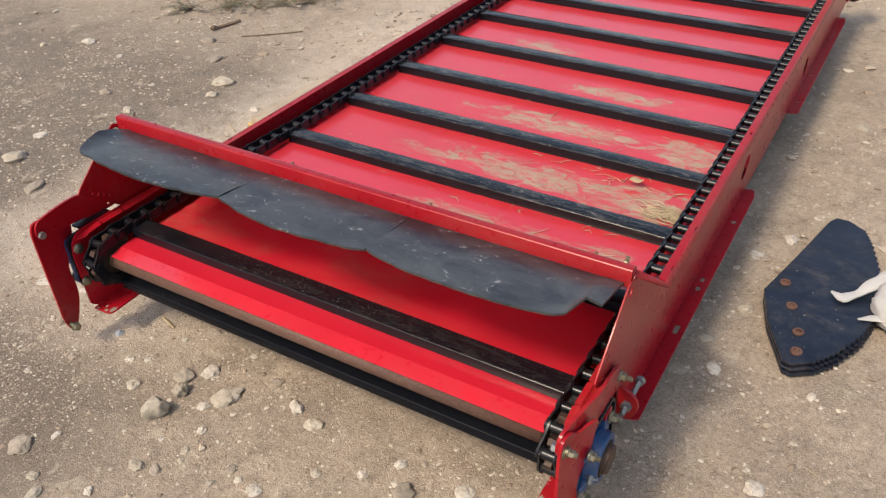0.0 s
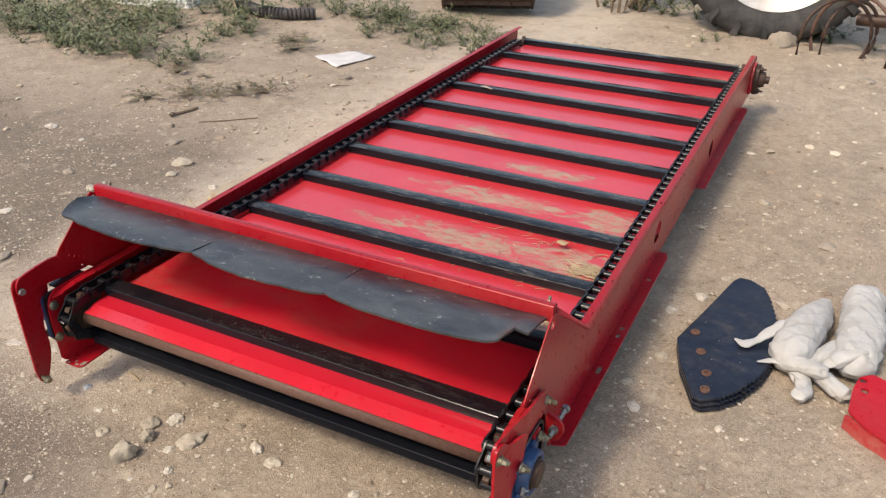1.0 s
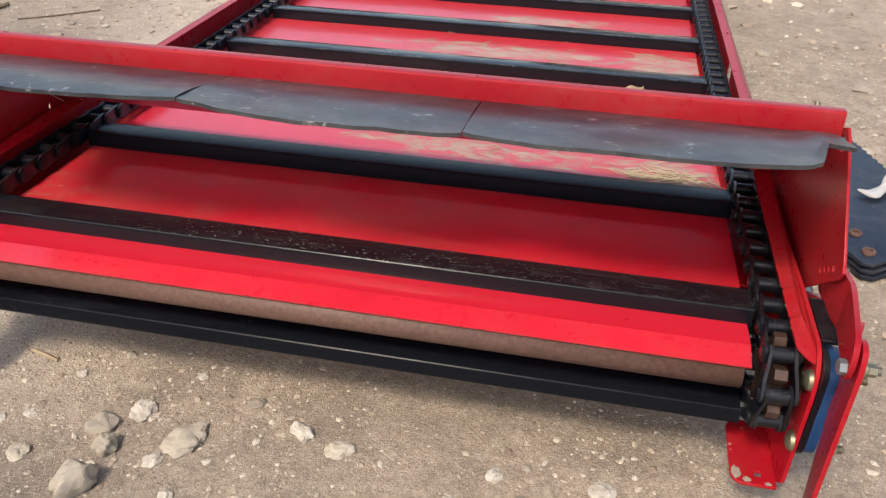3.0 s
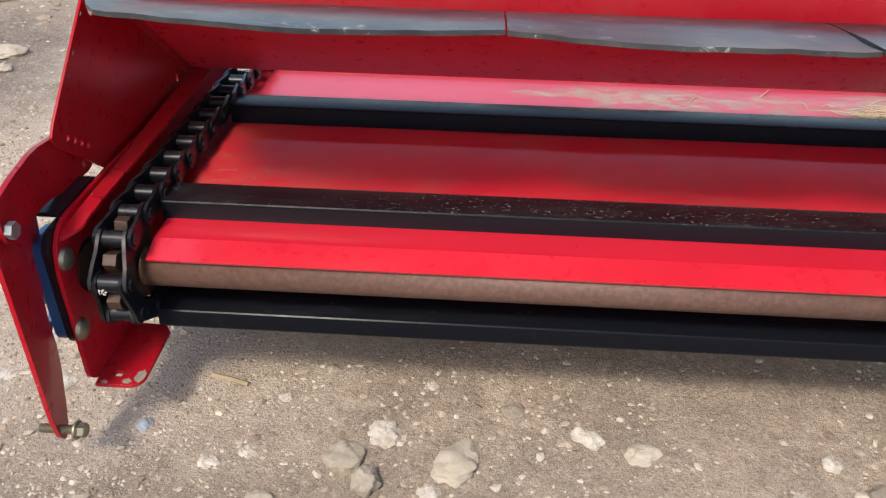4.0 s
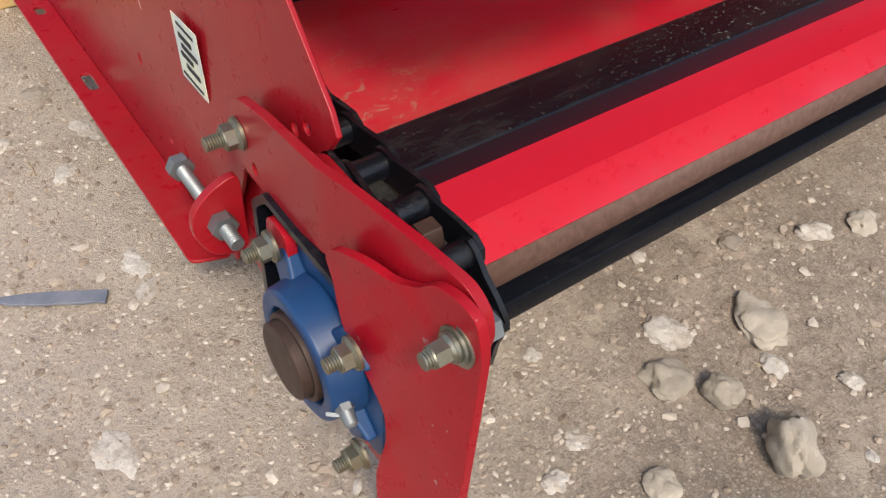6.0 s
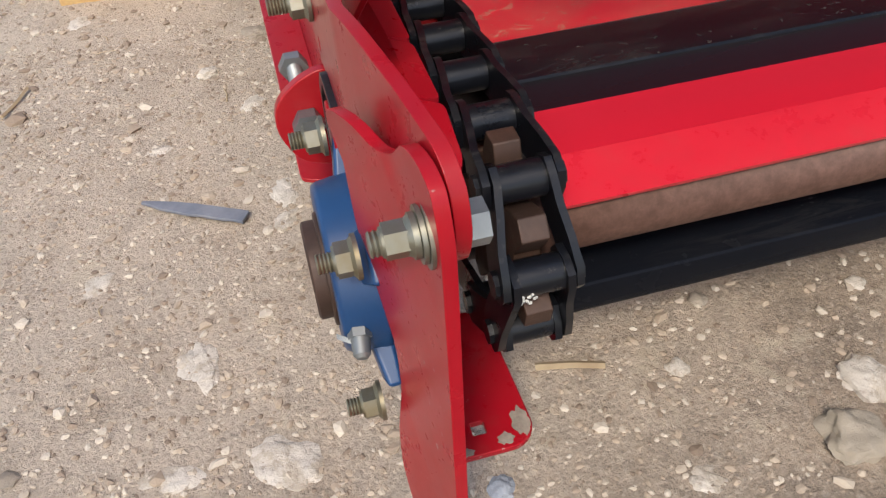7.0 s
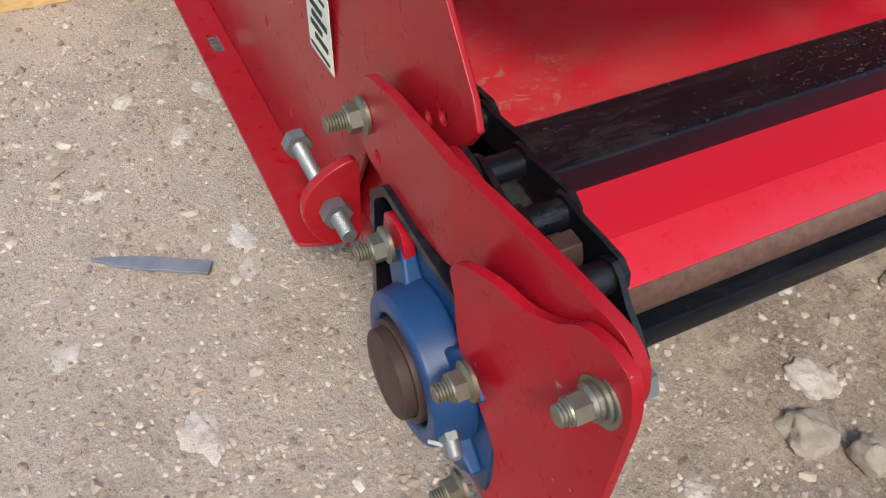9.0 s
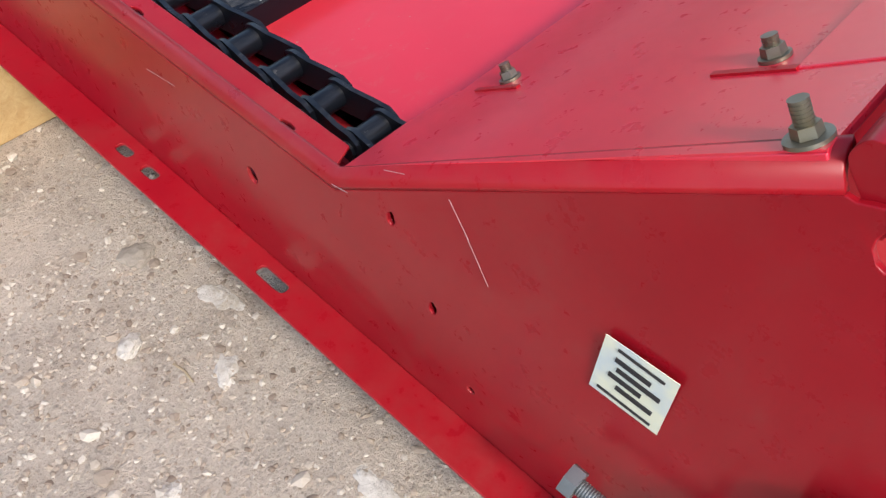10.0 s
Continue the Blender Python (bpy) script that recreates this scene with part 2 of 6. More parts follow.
def ground_material():
    m = Mat("dry_dirt", 0.95)
    big = m.noise(0.9, 6, 0.6)
    mid = m.noise(7, 7, 0.65, distort=0.6)
    fine = m.noise(120, 8, 0.75)
    sep = m.t.nodes.new("ShaderNodeSeparateXYZ")
    m.link(m.co, sep.inputs[0])
    c = m.mix(m.ramp(big, 0.35, 0.68), (0.395, 0.308, 0.225), (0.490, 0.393, 0.297))
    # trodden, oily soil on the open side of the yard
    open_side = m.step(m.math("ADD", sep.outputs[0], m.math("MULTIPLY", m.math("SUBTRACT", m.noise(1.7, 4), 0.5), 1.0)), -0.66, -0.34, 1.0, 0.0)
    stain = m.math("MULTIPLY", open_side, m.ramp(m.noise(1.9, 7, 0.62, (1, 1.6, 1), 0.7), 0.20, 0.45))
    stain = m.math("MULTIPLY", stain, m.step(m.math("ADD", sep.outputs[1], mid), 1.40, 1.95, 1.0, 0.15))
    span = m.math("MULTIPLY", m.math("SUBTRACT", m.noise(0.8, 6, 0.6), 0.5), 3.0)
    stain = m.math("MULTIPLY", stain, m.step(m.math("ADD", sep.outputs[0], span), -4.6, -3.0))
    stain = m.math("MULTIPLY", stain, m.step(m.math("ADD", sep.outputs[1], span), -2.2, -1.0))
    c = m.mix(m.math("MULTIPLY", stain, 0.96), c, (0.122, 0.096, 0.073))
    c = m.mix(m.math("MULTIPLY", m.ramp(mid, 0.45, 0.62), 0.5), c, (0.215, 0.168, 0.122))
    c = m.mix(m.math("MULTIPLY", m.ramp(m.noise(28, 8, 0.72, distort=0.5), 0.50, 0.59), 0.42), c, (0.195, 0.152, 0.112))
    c = m.mix(m.math("MULTIPLY", m.ramp(fine, 0.47, 0.58), 0.32), c, (0.16, 0.127, 0.098))
    clod = m.ramp(m.noise(55, 9, 0.8, distort=0.8), 0.52, 0.57)
    c = m.mix(m.math("MULTIPLY", clod, 0.24), c, (0.15, 0.118, 0.090))
    c = m.mix(m.math("MULTIPLY", m.ramp(m.noise(75, 8, 0.78, distort=0.6), 0.57, 0.62), 0.45), c, (0.54, 0.46, 0.36))
    # darker ground in front: brown soil, with a person's shadow painted in too
    front = m.math("ADD", sep.outputs[1], m.math("MULTIPLY", m.noise(5, 5), 0.22))
    drift = m.math("MULTIPLY", m.math("SUBTRACT", m.noise(1.3, 6, 0.6), 0.5), 2.6)
    front = m.math("MULTIPLY", m.step(front, -0.12, 0.10, 1.0, 0.0), m.step(m.math("ADD", sep.outputs[0], m.math("MULTIPLY", drift, 0.3)), 0.14, 0.38, 1.0, 0.0))
    # the darkened patch ends some steps away
    front = m.math("MULTIPLY", front, m.step(m.math("ADD", sep.outputs[1], drift), -1.9, -0.9))
    front = m.math("MULTIPLY", front, m.step(m.math("ADD", sep.outputs[0], drift), -2.6, -1.4))
    c = m.mix(m.math("MULTIPLY", front, 0.92), c, (0.148, 0.115, 0.086))
    # dry pale dust beside the conveyor's low end
    wavy = m.math("ADD", sep.outputs[0], m.math("MULTIPLY", m.math("SUBTRACT", m.noise(4, 5, 0.6), 0.5), 0.5))
    near = m.math("MULTIPLY", m.step(wavy, -0.75, -0.40), m.step(wavy, -0.05, 0.30, 1.0, 0.0))
    near = m.math("MULTIPLY", near, m.step(m.math("ADD", sep.outputs[1], m.math("MULTIPLY", m.noise(3, 4), 0.4)), 0.0, 0.25))
    near = m.math("MULTIPLY", near, m.ramp(m.noise(11, 7, 0.65), 0.28, 0.50))
    c = m.mix(m.math("MULTIPLY", near, 0.62), c, (0.575, 0.490, 0.395))
    # sand grains at two sizes
    for scale, keep, amount in ((620, 0.36, 0.32), (340, 0.33, 0.40), (150, 0.28, 0.40)):
        tone = m.voronoi(scale, "F1", "Color")
        dot = m.ramp(m.voronoi(scale, "F1"), keep, keep + 0.10, (1, 1, 1), (0, 0, 0))
        light = m.math("MULTIPLY", m.math("MULTIPLY", m.ramp(tone, 0.52, 0.62), dot), amount)
        dark = m.math("MULTIPLY", m.math("MULTIPLY", m.ramp(tone, 0.34, 0.42, (1, 1, 1), (0, 0, 0)), dot), amount * 0.7)
        c = m.mix(dark, c, (0.105, 0.084, 0.066))
        c = m.mix(light, c, (0.50, 0.42, 0.335))
    pale = m.ramp(m.noise(17, 8, 0.7, distort=0.4), 0.58, 0.64)
    c = m.mix(m.math("MULTIPLY", pale, 0.55), c, (0.50, 0.425, 0.32))
    m.color(c)
    h = m.math("ADD", m.math("MULTIPLY", fine, 0.7), m.math("ADD", m.math("MULTIPLY", m.noise(330, 4, 0.6), 0.45), m.math("MULTIPLY", mid, 0.4)))
    m.bump(h, 1.0, 0.0048)
    return m.m


def stone_material(name, ca, cb):
    m = Mat(name, 0.9)
    c = m.mix(m.ramp(m.noise(22, 7, 0.65), 0.32, 0.7), ca, cb)
    m.color(m.mix(m.math("MULTIPLY", m.island(), 0.5), c, tuple(v * 0.6 for v in ca)))
    m.bump(m.noise(75, 7, 0.7), 0.6, 0.004)
    return m.m


def sunk_stone_material(name):
    m = Mat(name, 0.95)
    c = m.mix(m.ramp(m.noise(30, 7, 0.65), 0.32, 0.7), (0.50, 0.45, 0.38), (0.62, 0.57, 0.50))
    soil = m.ramp(m.noise(42, 8, 0.72, distort=0.6), 0.46, 0.58)
    c = m.mix(m.math("MULTIPLY", soil, 0.62), c, (0.34, 0.275, 0.20))
    m.color(m.mix(m.math("MULTIPLY", m.ramp(m.noise(170, 5, 0.7), 0.55, 0.65), 0.5), c, (0.20, 0.155, 0.115)))
    m.bump(m.noise(90, 7, 0.7), 0.7, 0.004)
    return m.m


def wood_material(name, ca, cb):
    m = Mat(name, 0.75)
    grain = m.noise(14, 7, 0.65, (7, 0.5, 7), 0.8)
    c = m.mix(m.ramp(grain, 0.32, 0.68), ca, cb)
    m.color(m.mix(m.math("MULTIPLY", m.ramp(m.noise(5, 5), 0.5, 0.7), 0.4), c, tuple(v * 0.5 for v in ca)))
    m.bump(grain, 0.35, 0.003)
    return m.m


def leaf_material(name, ca, cb):
    m = Mat(name, 0.6)
    m.color(m.mix(m.island(), ca, cb))
    m.b.inputs["Subsurface Weight"].default_value = 0.0
    return m.m


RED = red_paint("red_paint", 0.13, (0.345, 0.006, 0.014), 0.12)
RED_DUSTY = red_paint("dusty_red_paint", 0.55, (0.43, 0.010, 0.025))
# Lighter than the plates' red: skylight on the hood is painted in.
RED_HOOD_LIT = red_paint("lit_hood_red_paint", 0.12, (0.80, 0.026, 0.054), 0.60)
RED_LIP = red_paint("bare_red_lip", 0.10, (0.60, 0.016, 0.034), 0.9)
RED_WORN = red_paint("chipped_red_paint", 0.10, (0.37, 0.007, 0.016), 0.05, 0.6)
RED_CLEAN = red_paint("clean_red_paint", 0.12, (0.42, 0.008, 0.018), 0.10)
BED = bed_paint("dirty_red_bed")
SLAT = black_paint("slat_black", 0.62, 0.15)
# Clean black with its shine cut, as hood shade for the second slat.
CLEAN_SHADED_SLAT = black_paint("clean_shaded_slat_black", 0.025, 0.24, 0.0, 0.08)
GRITTY = black_paint("gritty_slat_black", 0.14, 0.17, 0.40)
CHAIN = black_paint("oiled_black_chain", 0.18, 0.30, 0.0, 0.34)
RUBBER = rubber_flap("worn_rubber")
BLUE = plain("blue_cast_paint", (0.007, 0.040, 0.12), (0.012, 0.058, 0.16), 0.4, 0, 25, 0.12)
STEEL = plain("brown_steel", (0.088, 0.044, 0.032), (0.150, 0.080, 0.060), 0.6, 0.1, 190, 0.30)
RUST = plain("rusty_steel", (0.038, 0.022, 0.016), (0.080, 0.043, 0.030), 0.55, 0.25, 40, 0.4, 0.002)
ZINC = zinc("yellow_zinc")
SILVER = plain("pale_zinc", (0.27, 0.29, 0.29), (0.20, 0.215, 0.22), 0.48, 0.7, 50)
DARK = plain("near_black", (0.02, 0.018, 0.018), (0.035, 0.03, 0.028), 0.8)
CHIP = plain("chipped_steel", (0.17, 0.16, 0.15), (0.10, 0.09, 0.085), 0.6, 0.3, 90)
DUSTY_CHIP = plain("dusty_bare_steel", (0.34, 0.29, 0.235), (0.22, 0.185, 0.15), 0.8, 0.0, 220, 0.3)
DIRT = ground_material()
STONE = stone_material("pale_limestone", (0.38, 0.325, 0.25), (0.50, 0.44, 0.355))
GREY_STONE = stone_material("grey_stone", (0.27, 0.225, 0.175), (0.40, 0.34, 0.27))
SUNK_STONE = sunk_stone_material("dirt_covered_limestone")
BLUE_STONE = stone_material("bluish_stone", (0.30, 0.33, 0.37), (0.45, 0.47, 0.50))
TIMBER = wood_material("yellow_timber", (0.50, 0.31, 0.12), (0.62, 0.43, 0.20))
GREY_WOOD = wood_material("weathered_board", (0.34, 0.27, 0.19), (0.46, 0.38, 0.28))
STRAW = plain("dry_straw", (0.44, 0.35, 0.22), (0.30, 0.22, 0.13), 0.75)
SPLASH = plain("white_splash", (0.62, 0.62, 0.58), (0.50, 0.50, 0.46), 0.6)
TWIG = plain("dark_twig", (0.10, 0.07, 0.045), (0.20, 0.14, 0.09), 0.85)


# ---- mesh helpers ----
def mesh(name, bm, material, smooth=False):
    bmesh.ops.recalc_face_normals(bm, faces=bm.faces)
    for f in bm.faces:
        f.smooth = True
    if not smooth:
        for e in bm.edges:
            if len(e.link_faces) != 2 or e.calc_face_angle(0.0) > radians(33):
                e.smooth = False
    me = bpy.data.meshes.new(name)
    bm.to_mesh(me)
    bm.free()
    me.materials.append(material)
    return me


def part(name, bm, material, parent, label="", smooth=False, bevel=0.0):
    ob = new(name, mesh(name, bm, material, smooth))
    ob.parent = parent
    if label:
        tagged(ob, label)
    if bevel:
        soften(ob, bevel)
    return ob


def thing(name, bm, material, label, category, group="", kind="", smooth=False, bevel=0.0):
    ob = new(name, mesh(name, bm, material, smooth))
    if bevel:
        soften(ob, bevel)
    return tagged(ob, label, category, group, kind)


def empty(name, label, category, at=(0, 0, 0), group=""):
    ob = new(name)
    ob.location = at
    ob.empty_display_size = 0.05
    return tagged(ob, label, category, group)


def soften(ob, width):
    b = ob.modifiers.new("bevel", "BEVEL")
    b.width, b.segments, b.limit_method, b.angle_limit = width, 2, "ANGLE", radians(35)
    b.harden_normals = True


def add_box(bm, lo, hi):
    v = [bm.verts.new((x, y, z)) for x in (lo[0], hi[0]) for y in (lo[1], hi[1]) for z in (lo[2], hi[2])]
    for f in ((0, 1, 3, 2), (4, 6, 7, 5), (0, 4, 5, 1), (2, 3, 7, 6), (0, 2, 6, 4), (1, 5, 7, 3)):
        bm.faces.new([v[i] for i in f])
    return v


def add_tube(bm, a, b, r, n=16, r2=None, inner=0.0):
    """A round bar from a to b; inner: the radius of its bore."""
    a, b = Vector(a), Vector(b)
    turn = (b - a).to_track_quat("Z", "Y").to_matrix()
    rings = []
    for p, rr in ((a, r), (b, r if r2 is None else r2)):
        rings.append([bm.verts.new(p + turn @ Vector((rr * math.cos(2 * math.pi * i / n), rr * math.sin(2 * math.pi * i / n), 0))) for i in range(n)])
    for i in range(n):
        j = (i + 1) % n
        bm.faces.new((rings[0][i], rings[0][j], rings[1][j], rings[1][i]))
    if inner:
        bore = []
        for p in (a, b):
            bore.append([bm.verts.new(p + turn @ Vector((inner * math.cos(2 * math.pi * i / n), inner * math.sin(2 * math.pi * i / n), 0))) for i in range(n)])
        for i in range(n):
            j = (i + 1) % n
            bm.faces.new((bore[0][j], bore[0][i], bore[1][i], bore[1][j]))
            bm.faces.new((rings[0][j], rings[0][i], bore[0][i], bore[0][j]))
            bm.faces.new((rings[1][i], rings[1][j], bore[1][j], bore[1][i]))
    else:
        bm.faces.new(rings[0][::-1])
        bm.faces.new(rings[1])


def add_plate(bm, outer, holes, place, thick):
    """A sheet with holes: 2D loops, laid into space by place(u, v, w), w from 0 to thick."""
    flat = bmesh.new()
    loops = []
    for loop in (outer, *holes):
        vs = [flat.verts.new((u, v, 0)) for u, v in loop]
        loops.append(vs)
        for i in range(len(vs)):
            flat.edges.new((vs[i], vs[(i + 1) % len(vs)]))
    bmesh.ops.triangle_fill(flat, use_beauty=True, edges=flat.edges[:], normal=(0, 0, 1))
    flat.verts.index_update()
    pts = [(v.co.x, v.co.y) for v in flat.verts]
    lo = [bm.verts.new(place(u, v, 0)) for u, v in pts]
    hi = [bm.verts.new(place(u, v, thick)) for u, v in pts]
    for f in flat.faces:
        i = [v.index for v in f.verts]
        bm.faces.new([hi[k] for k in i])
        bm.faces.new([lo[k] for k in reversed(i)])
    for vs in loops:
        for k in range(len(vs)):
            a, b = vs[k].index, vs[(k + 1) % len(vs)].index
            bm.faces.new((lo[a], lo[b], hi[b], hi[a]))
    flat.free()


def ring(cu, cv, r, n=14, r2=None, turn=0.0):
    c, s = math.cos(turn), math.sin(turn)
    r2 = r if r2 is None else r2
    out = []
    for i in range(n):
        u, v = r * math.cos(2 * math.pi * i / n), r2 * math.sin(2 * math.pi * i / n)
        out.append((cu + c * u - s * v, cv + s * u + c * v))
    return out


def rounded(points, radius=0.006, steps=3):
    """A 2D loop with its corners rounded."""
    out = []
    n = len(points)
    for i in range(n):
        a, p, b = (Vector(points[k % n]) for k in (i - 1, i, i + 1))
        ra = min(radius, (a - p).length * 0.45, (b - p).length * 0.45)
        s, e = p + (a - p).normalized() * ra, p + (b - p).normalized() * ra
        for k in range(steps + 1):
            t = k / steps
            q = (1 - t) ** 2 * s + 2 * t * (1 - t) * p + t * t * e
            out.append((q.x, q.y))
    return out


def add_sweep(bm, profile, path):
    """A closed 2D profile (side, up) swept along 3D points."""
    rings = []
    for i, p in enumerate(path):
        p = Vector(p)
        d = (Vector(path[min(i + 1, len(path) - 1)]) - Vector(path[max(i - 1, 0)])).normalized()
        side = d.cross(Vector((0, 0, 1)))
        side = side.normalized() if side.length > 1e-4 else Vector((1, 0, 0))
        up = side.cross(d)
        rings.append([bm.verts.new(p + side * u + up * v) for u, v in profile])
    n = len(profile)
    for a, b in zip(rings, rings[1:]):
        for i in range(n):
            j = (i + 1) % n
            bm.faces.new((a[i], a[j], b[j], b[i]))
    bm.faces.new(rings[0][::-1])
    bm.faces.new(rings[-1])


def add_blob(bm, at, size, seed, rough=0.35, cuts=2):
    """An uneven stone."""
    made = bmesh.ops.create_icosphere(bm, subdivisions=cuts, radius=1.0)["verts"]
    off = Vector((seed * 7.31, seed * 3.17, seed * 1.73))
    turn = Euler((0, 0, seed * 2.4)).to_matrix()
    for v in made:
        k = 1 + rough * noise.noise(v.co * 1.3 + off) + rough * 0.5 * noise.noise(v.co * 3.1 + off)
        p = v.co * k
        v.co = Vector(at) + turn @ Vector((p.x * size[0], p.y * size[1], p.z * size[2]))


# ---- ground ----
def rise(x, y):
    """The ground's height."""
    far = max(0.0, math.hypot(x - 0.4, y - 0.4) - 0.9)
    under = 0.0035 * noise.noise(Vector((x * 5, y * 5, 0.3))) + 0.002 * noise.noise(Vector((x * 17, y * 17, 4.2)))
    wide = min(far, 3.0) * 0.02 * noise.noise(Vector((x * 0.8, y * 0.8, 9.1)))
    return under + wide + 0.0012 * noise.noise(Vector((x * 55, y * 55, 2.0)))


def spaced(lo, hi, step, out_lo, out_hi, grow=1.16):
    mid = list(np.arange(lo, hi, step))
    a, d, left = lo, step, []
    while a > out_lo:
        d *= grow
        a -= d
        left.append(a)
    b, d, right = mid[-1], step, []
    while b < out_hi:
        d *= grow
        b += d
        right.append(b)
    return left[::-1] + mid + right


def build_ground():
    xs = spaced(-0.75, 1.6, 0.0085, -900, 900)
    ys = spaced(-0.5, 1.1, 0.0085, -900, 900)
    verts = [(x, y, rise(x, y) if abs(x) < 12 and abs(y) < 12 else 0.0) for y in ys for x in xs]
    w = len(xs)
    faces = [(j * w + i, j * w + i + 1, (j + 1) * w + i + 1, (j + 1) * w + i) for j in range(len(ys) - 1) for i in range(w - 1)]
    me = bpy.data.meshes.new("ground")
    me.from_pydata(verts, [], faces)
    me.shade_smooth()
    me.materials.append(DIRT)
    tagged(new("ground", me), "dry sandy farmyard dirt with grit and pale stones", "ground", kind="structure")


build_ground()

# ---- conveyor ----
PITCH, STEP = 0.0384, 0.2304
XL, XR = -0.069, 0.938          # outer faces of the side plates
MID = (XL + XR) / 2
AXLE_Y, AXLE_Z, TEETH = -0.038, 0.171, 7
R = PITCH / 2 / math.sin(math.pi / TEETH)
TAIL_Y = 2.36
RAIL = 0.233
BED_X = (0.004, 0.878)
CHAIN_X = {-1: -0.0165, 1: 0.8990}


def deck(y):
    """Height of the bed sheet, which climbs towards the front roller."""
    if y > 0.5:
        return 0.1815
    return 0.1815 + 0.0157 * (min(0.548, 0.5 - y) / 0.548) ** 0.6


conveyor = empty("slat_conveyor", "red steel chain conveyor with black slats lying on dirt", "conveyor")


def mirror(x, side):
    return x if side < 0 else 2 * MID - x


def lean(y, z):
    """How far the bent nose of one side plate leans inwards."""
    return 0.009 * min(1.0, max(0.0, (z - 0.23) / 0.14)) * min(1.0, max(0.0, (0.30 - y) / 0.26))


def build_side(side):
    """One side plate with its folds; side -1 or 1."""
    def at(u, v, w):
        return (mirror(XL + w, side) + (lean(u, v) if side < 0 else 0.0), u, v)
    r = 0.006
    body = [(2.40, 0.100), (2.40, RAIL - r), (0.299, 0.2240), (0.0926, 0.3830), (0.089, 0.3825), (0.086, 0.384), (0.069, 0.391),
            (0.056, 0.384), (-0.031, 0.303), (-0.037, 0.294), (-0.031, 0.284), (0.060, 0.214), (0.090, 0.150), (0.105, 0.097),
            (0.14, 0.095), (2.30, 0.095)]
    holes = [ring(0.071, 0.374, 0.0085), ring(0.022, 0.2605, 0.0034, 10), ring(0.011, 0.268, 0.0034, 10), ring(0.0, 0.2755, 0.0034, 10), ring(-0.011, 0.283, 0.0034, 10),
             ring(0.375, 0.176, 0.0045, 10, 0.007), ring(0.258, 0.236, 0.0025, 8, 0.005), ring(0.228, 0.188, 0.0025, 8, 0.005),
             ring(0.197, 0.138, 0.0025, 8)]
    if side > 0:
        holes += [ring(0.845, 0.180, 0.030, 16, 0.026, 0.6), ring(1.53, 0.155, 0.026, 16, 0.030, 0.6), ring(1.10, 0.13, 0.004, 8), ring(1.90, 0.15, 0.005, 8)]
    bm = bmesh.new()
    add_plate(bm, body, holes, at, 0.003)
    plate = part("side_plate", bm, RED, conveyor, "red painted folded side plate", bevel=0.0008)
    bm = bmesh.new()
    rows = []
    for y, z, ny, nz, rad in ((2.40, RAIL, 0, 1, 0.006), (0.302, RAIL, 0.327, 0.945, 0.0085), (0.100, 0.3925, 0.616, 0.788, 0.012)):
        k = rad / (1.0 if ny in (0, 0.616) else 0.945)
        up = Vector((0, ny, nz))
        for depth in (0.0, 0.003):
            rows.append([])
            for i in range(9):
                a = i / 8 * math.pi / 2
                p = Vector((XL + rad, y, z)) - up * k + up * ((rad - depth) * math.sin(a) * k / rad) + Vector((-(rad - depth) * math.cos(a), 0, 0))
                rows[-1].append(bm.verts.new((mirror(p.x, side) + (lean(p.y, p.z) if side < 0 else 0.0), p.y, p.z)))
    for j in (0, 2):
        for i in range(8):
            bm.faces.new((rows[j][i], rows[j][i + 1], rows[j + 2][i + 1], rows[j + 2][i]))
            bm.faces.new((rows[j + 1][i], rows[j + 3][i], rows[j + 3][i + 1], rows[j + 1][i + 1]))
        for i in (0, 8):
            bm.faces.new((rows[j][i], rows[j + 2][i], rows[j + 3][i], rows[j + 1][i]))
    for j in (0, 4):
        for i in range(8):
            bm.faces.new((rows[j][i], rows[j + 1][i], rows[j + 1][i + 1], rows[j][i + 1]))
    part("bend", bm, RED, plate, smooth=True)
    # inward fold along the top
    bm = bmesh.new()
    slots = [ring(0.345, 0.0095, 0.006, 8, 0.0018), ring(0.48, 0.0095, 0.006, 8, 0.0018), ring(0.9, 0.012, 0.006, 8, 0.002)]
    add_plate(bm, [(0.304, 0.006), (2.40, 0.006), (2.40, 0.022), (0.310, 0.022)], slots, lambda u, v, w: (mirror(XL + v, side), u, RAIL - 0.0030 + w), 0.0028)
    part("top_flange", bm, RED, plate, bevel=0.0008)
    # outward feet along the bottom
    for a, b, cuts in ((0.110, 0.900, [rounded([(0.3425, -0.0172), (0.3695, -0.0172), (0.3695, -0.0088), (0.3425, -0.0088)], 0.0042), rounded([(0.4820, -0.0170), (0.4980, -0.0170), (0.4980, -0.0090), (0.4820, -0.0090)], 0.0038), rounded([(0.5130, -0.0170), (0.5290, -0.0170), (0.5290, -0.0090), (0.5130, -0.0090)], 0.0038), ring(0.75, -0.013, 0.008, 10, 0.005)]),
                       (1.340, 2.150, [ring(1.42, -0.013, 0.008, 10, 0.005), ring(1.62, -0.013, 0.008, 10, 0.005), ring(1.98, -0.013, 0.008, 10, 0.005)])):
        bm = bmesh.new()
        loop = rounded([(a, 0.0), (a + 0.006, -0.028), (b - 0.03, -0.028), (b, -0.020), (b, 0.0)], 0.006)
        add_plate(bm, loop, cuts, lambda u, v, w: (mirror(XL + v, side), u, 0.0955 + w - v * 0.10), 0.003)
        part("foot_flange", bm, RED, plate, "dusty red bottom flange with slots", bevel=0.0008)


for side in (-1, 1):
    build_side(side)


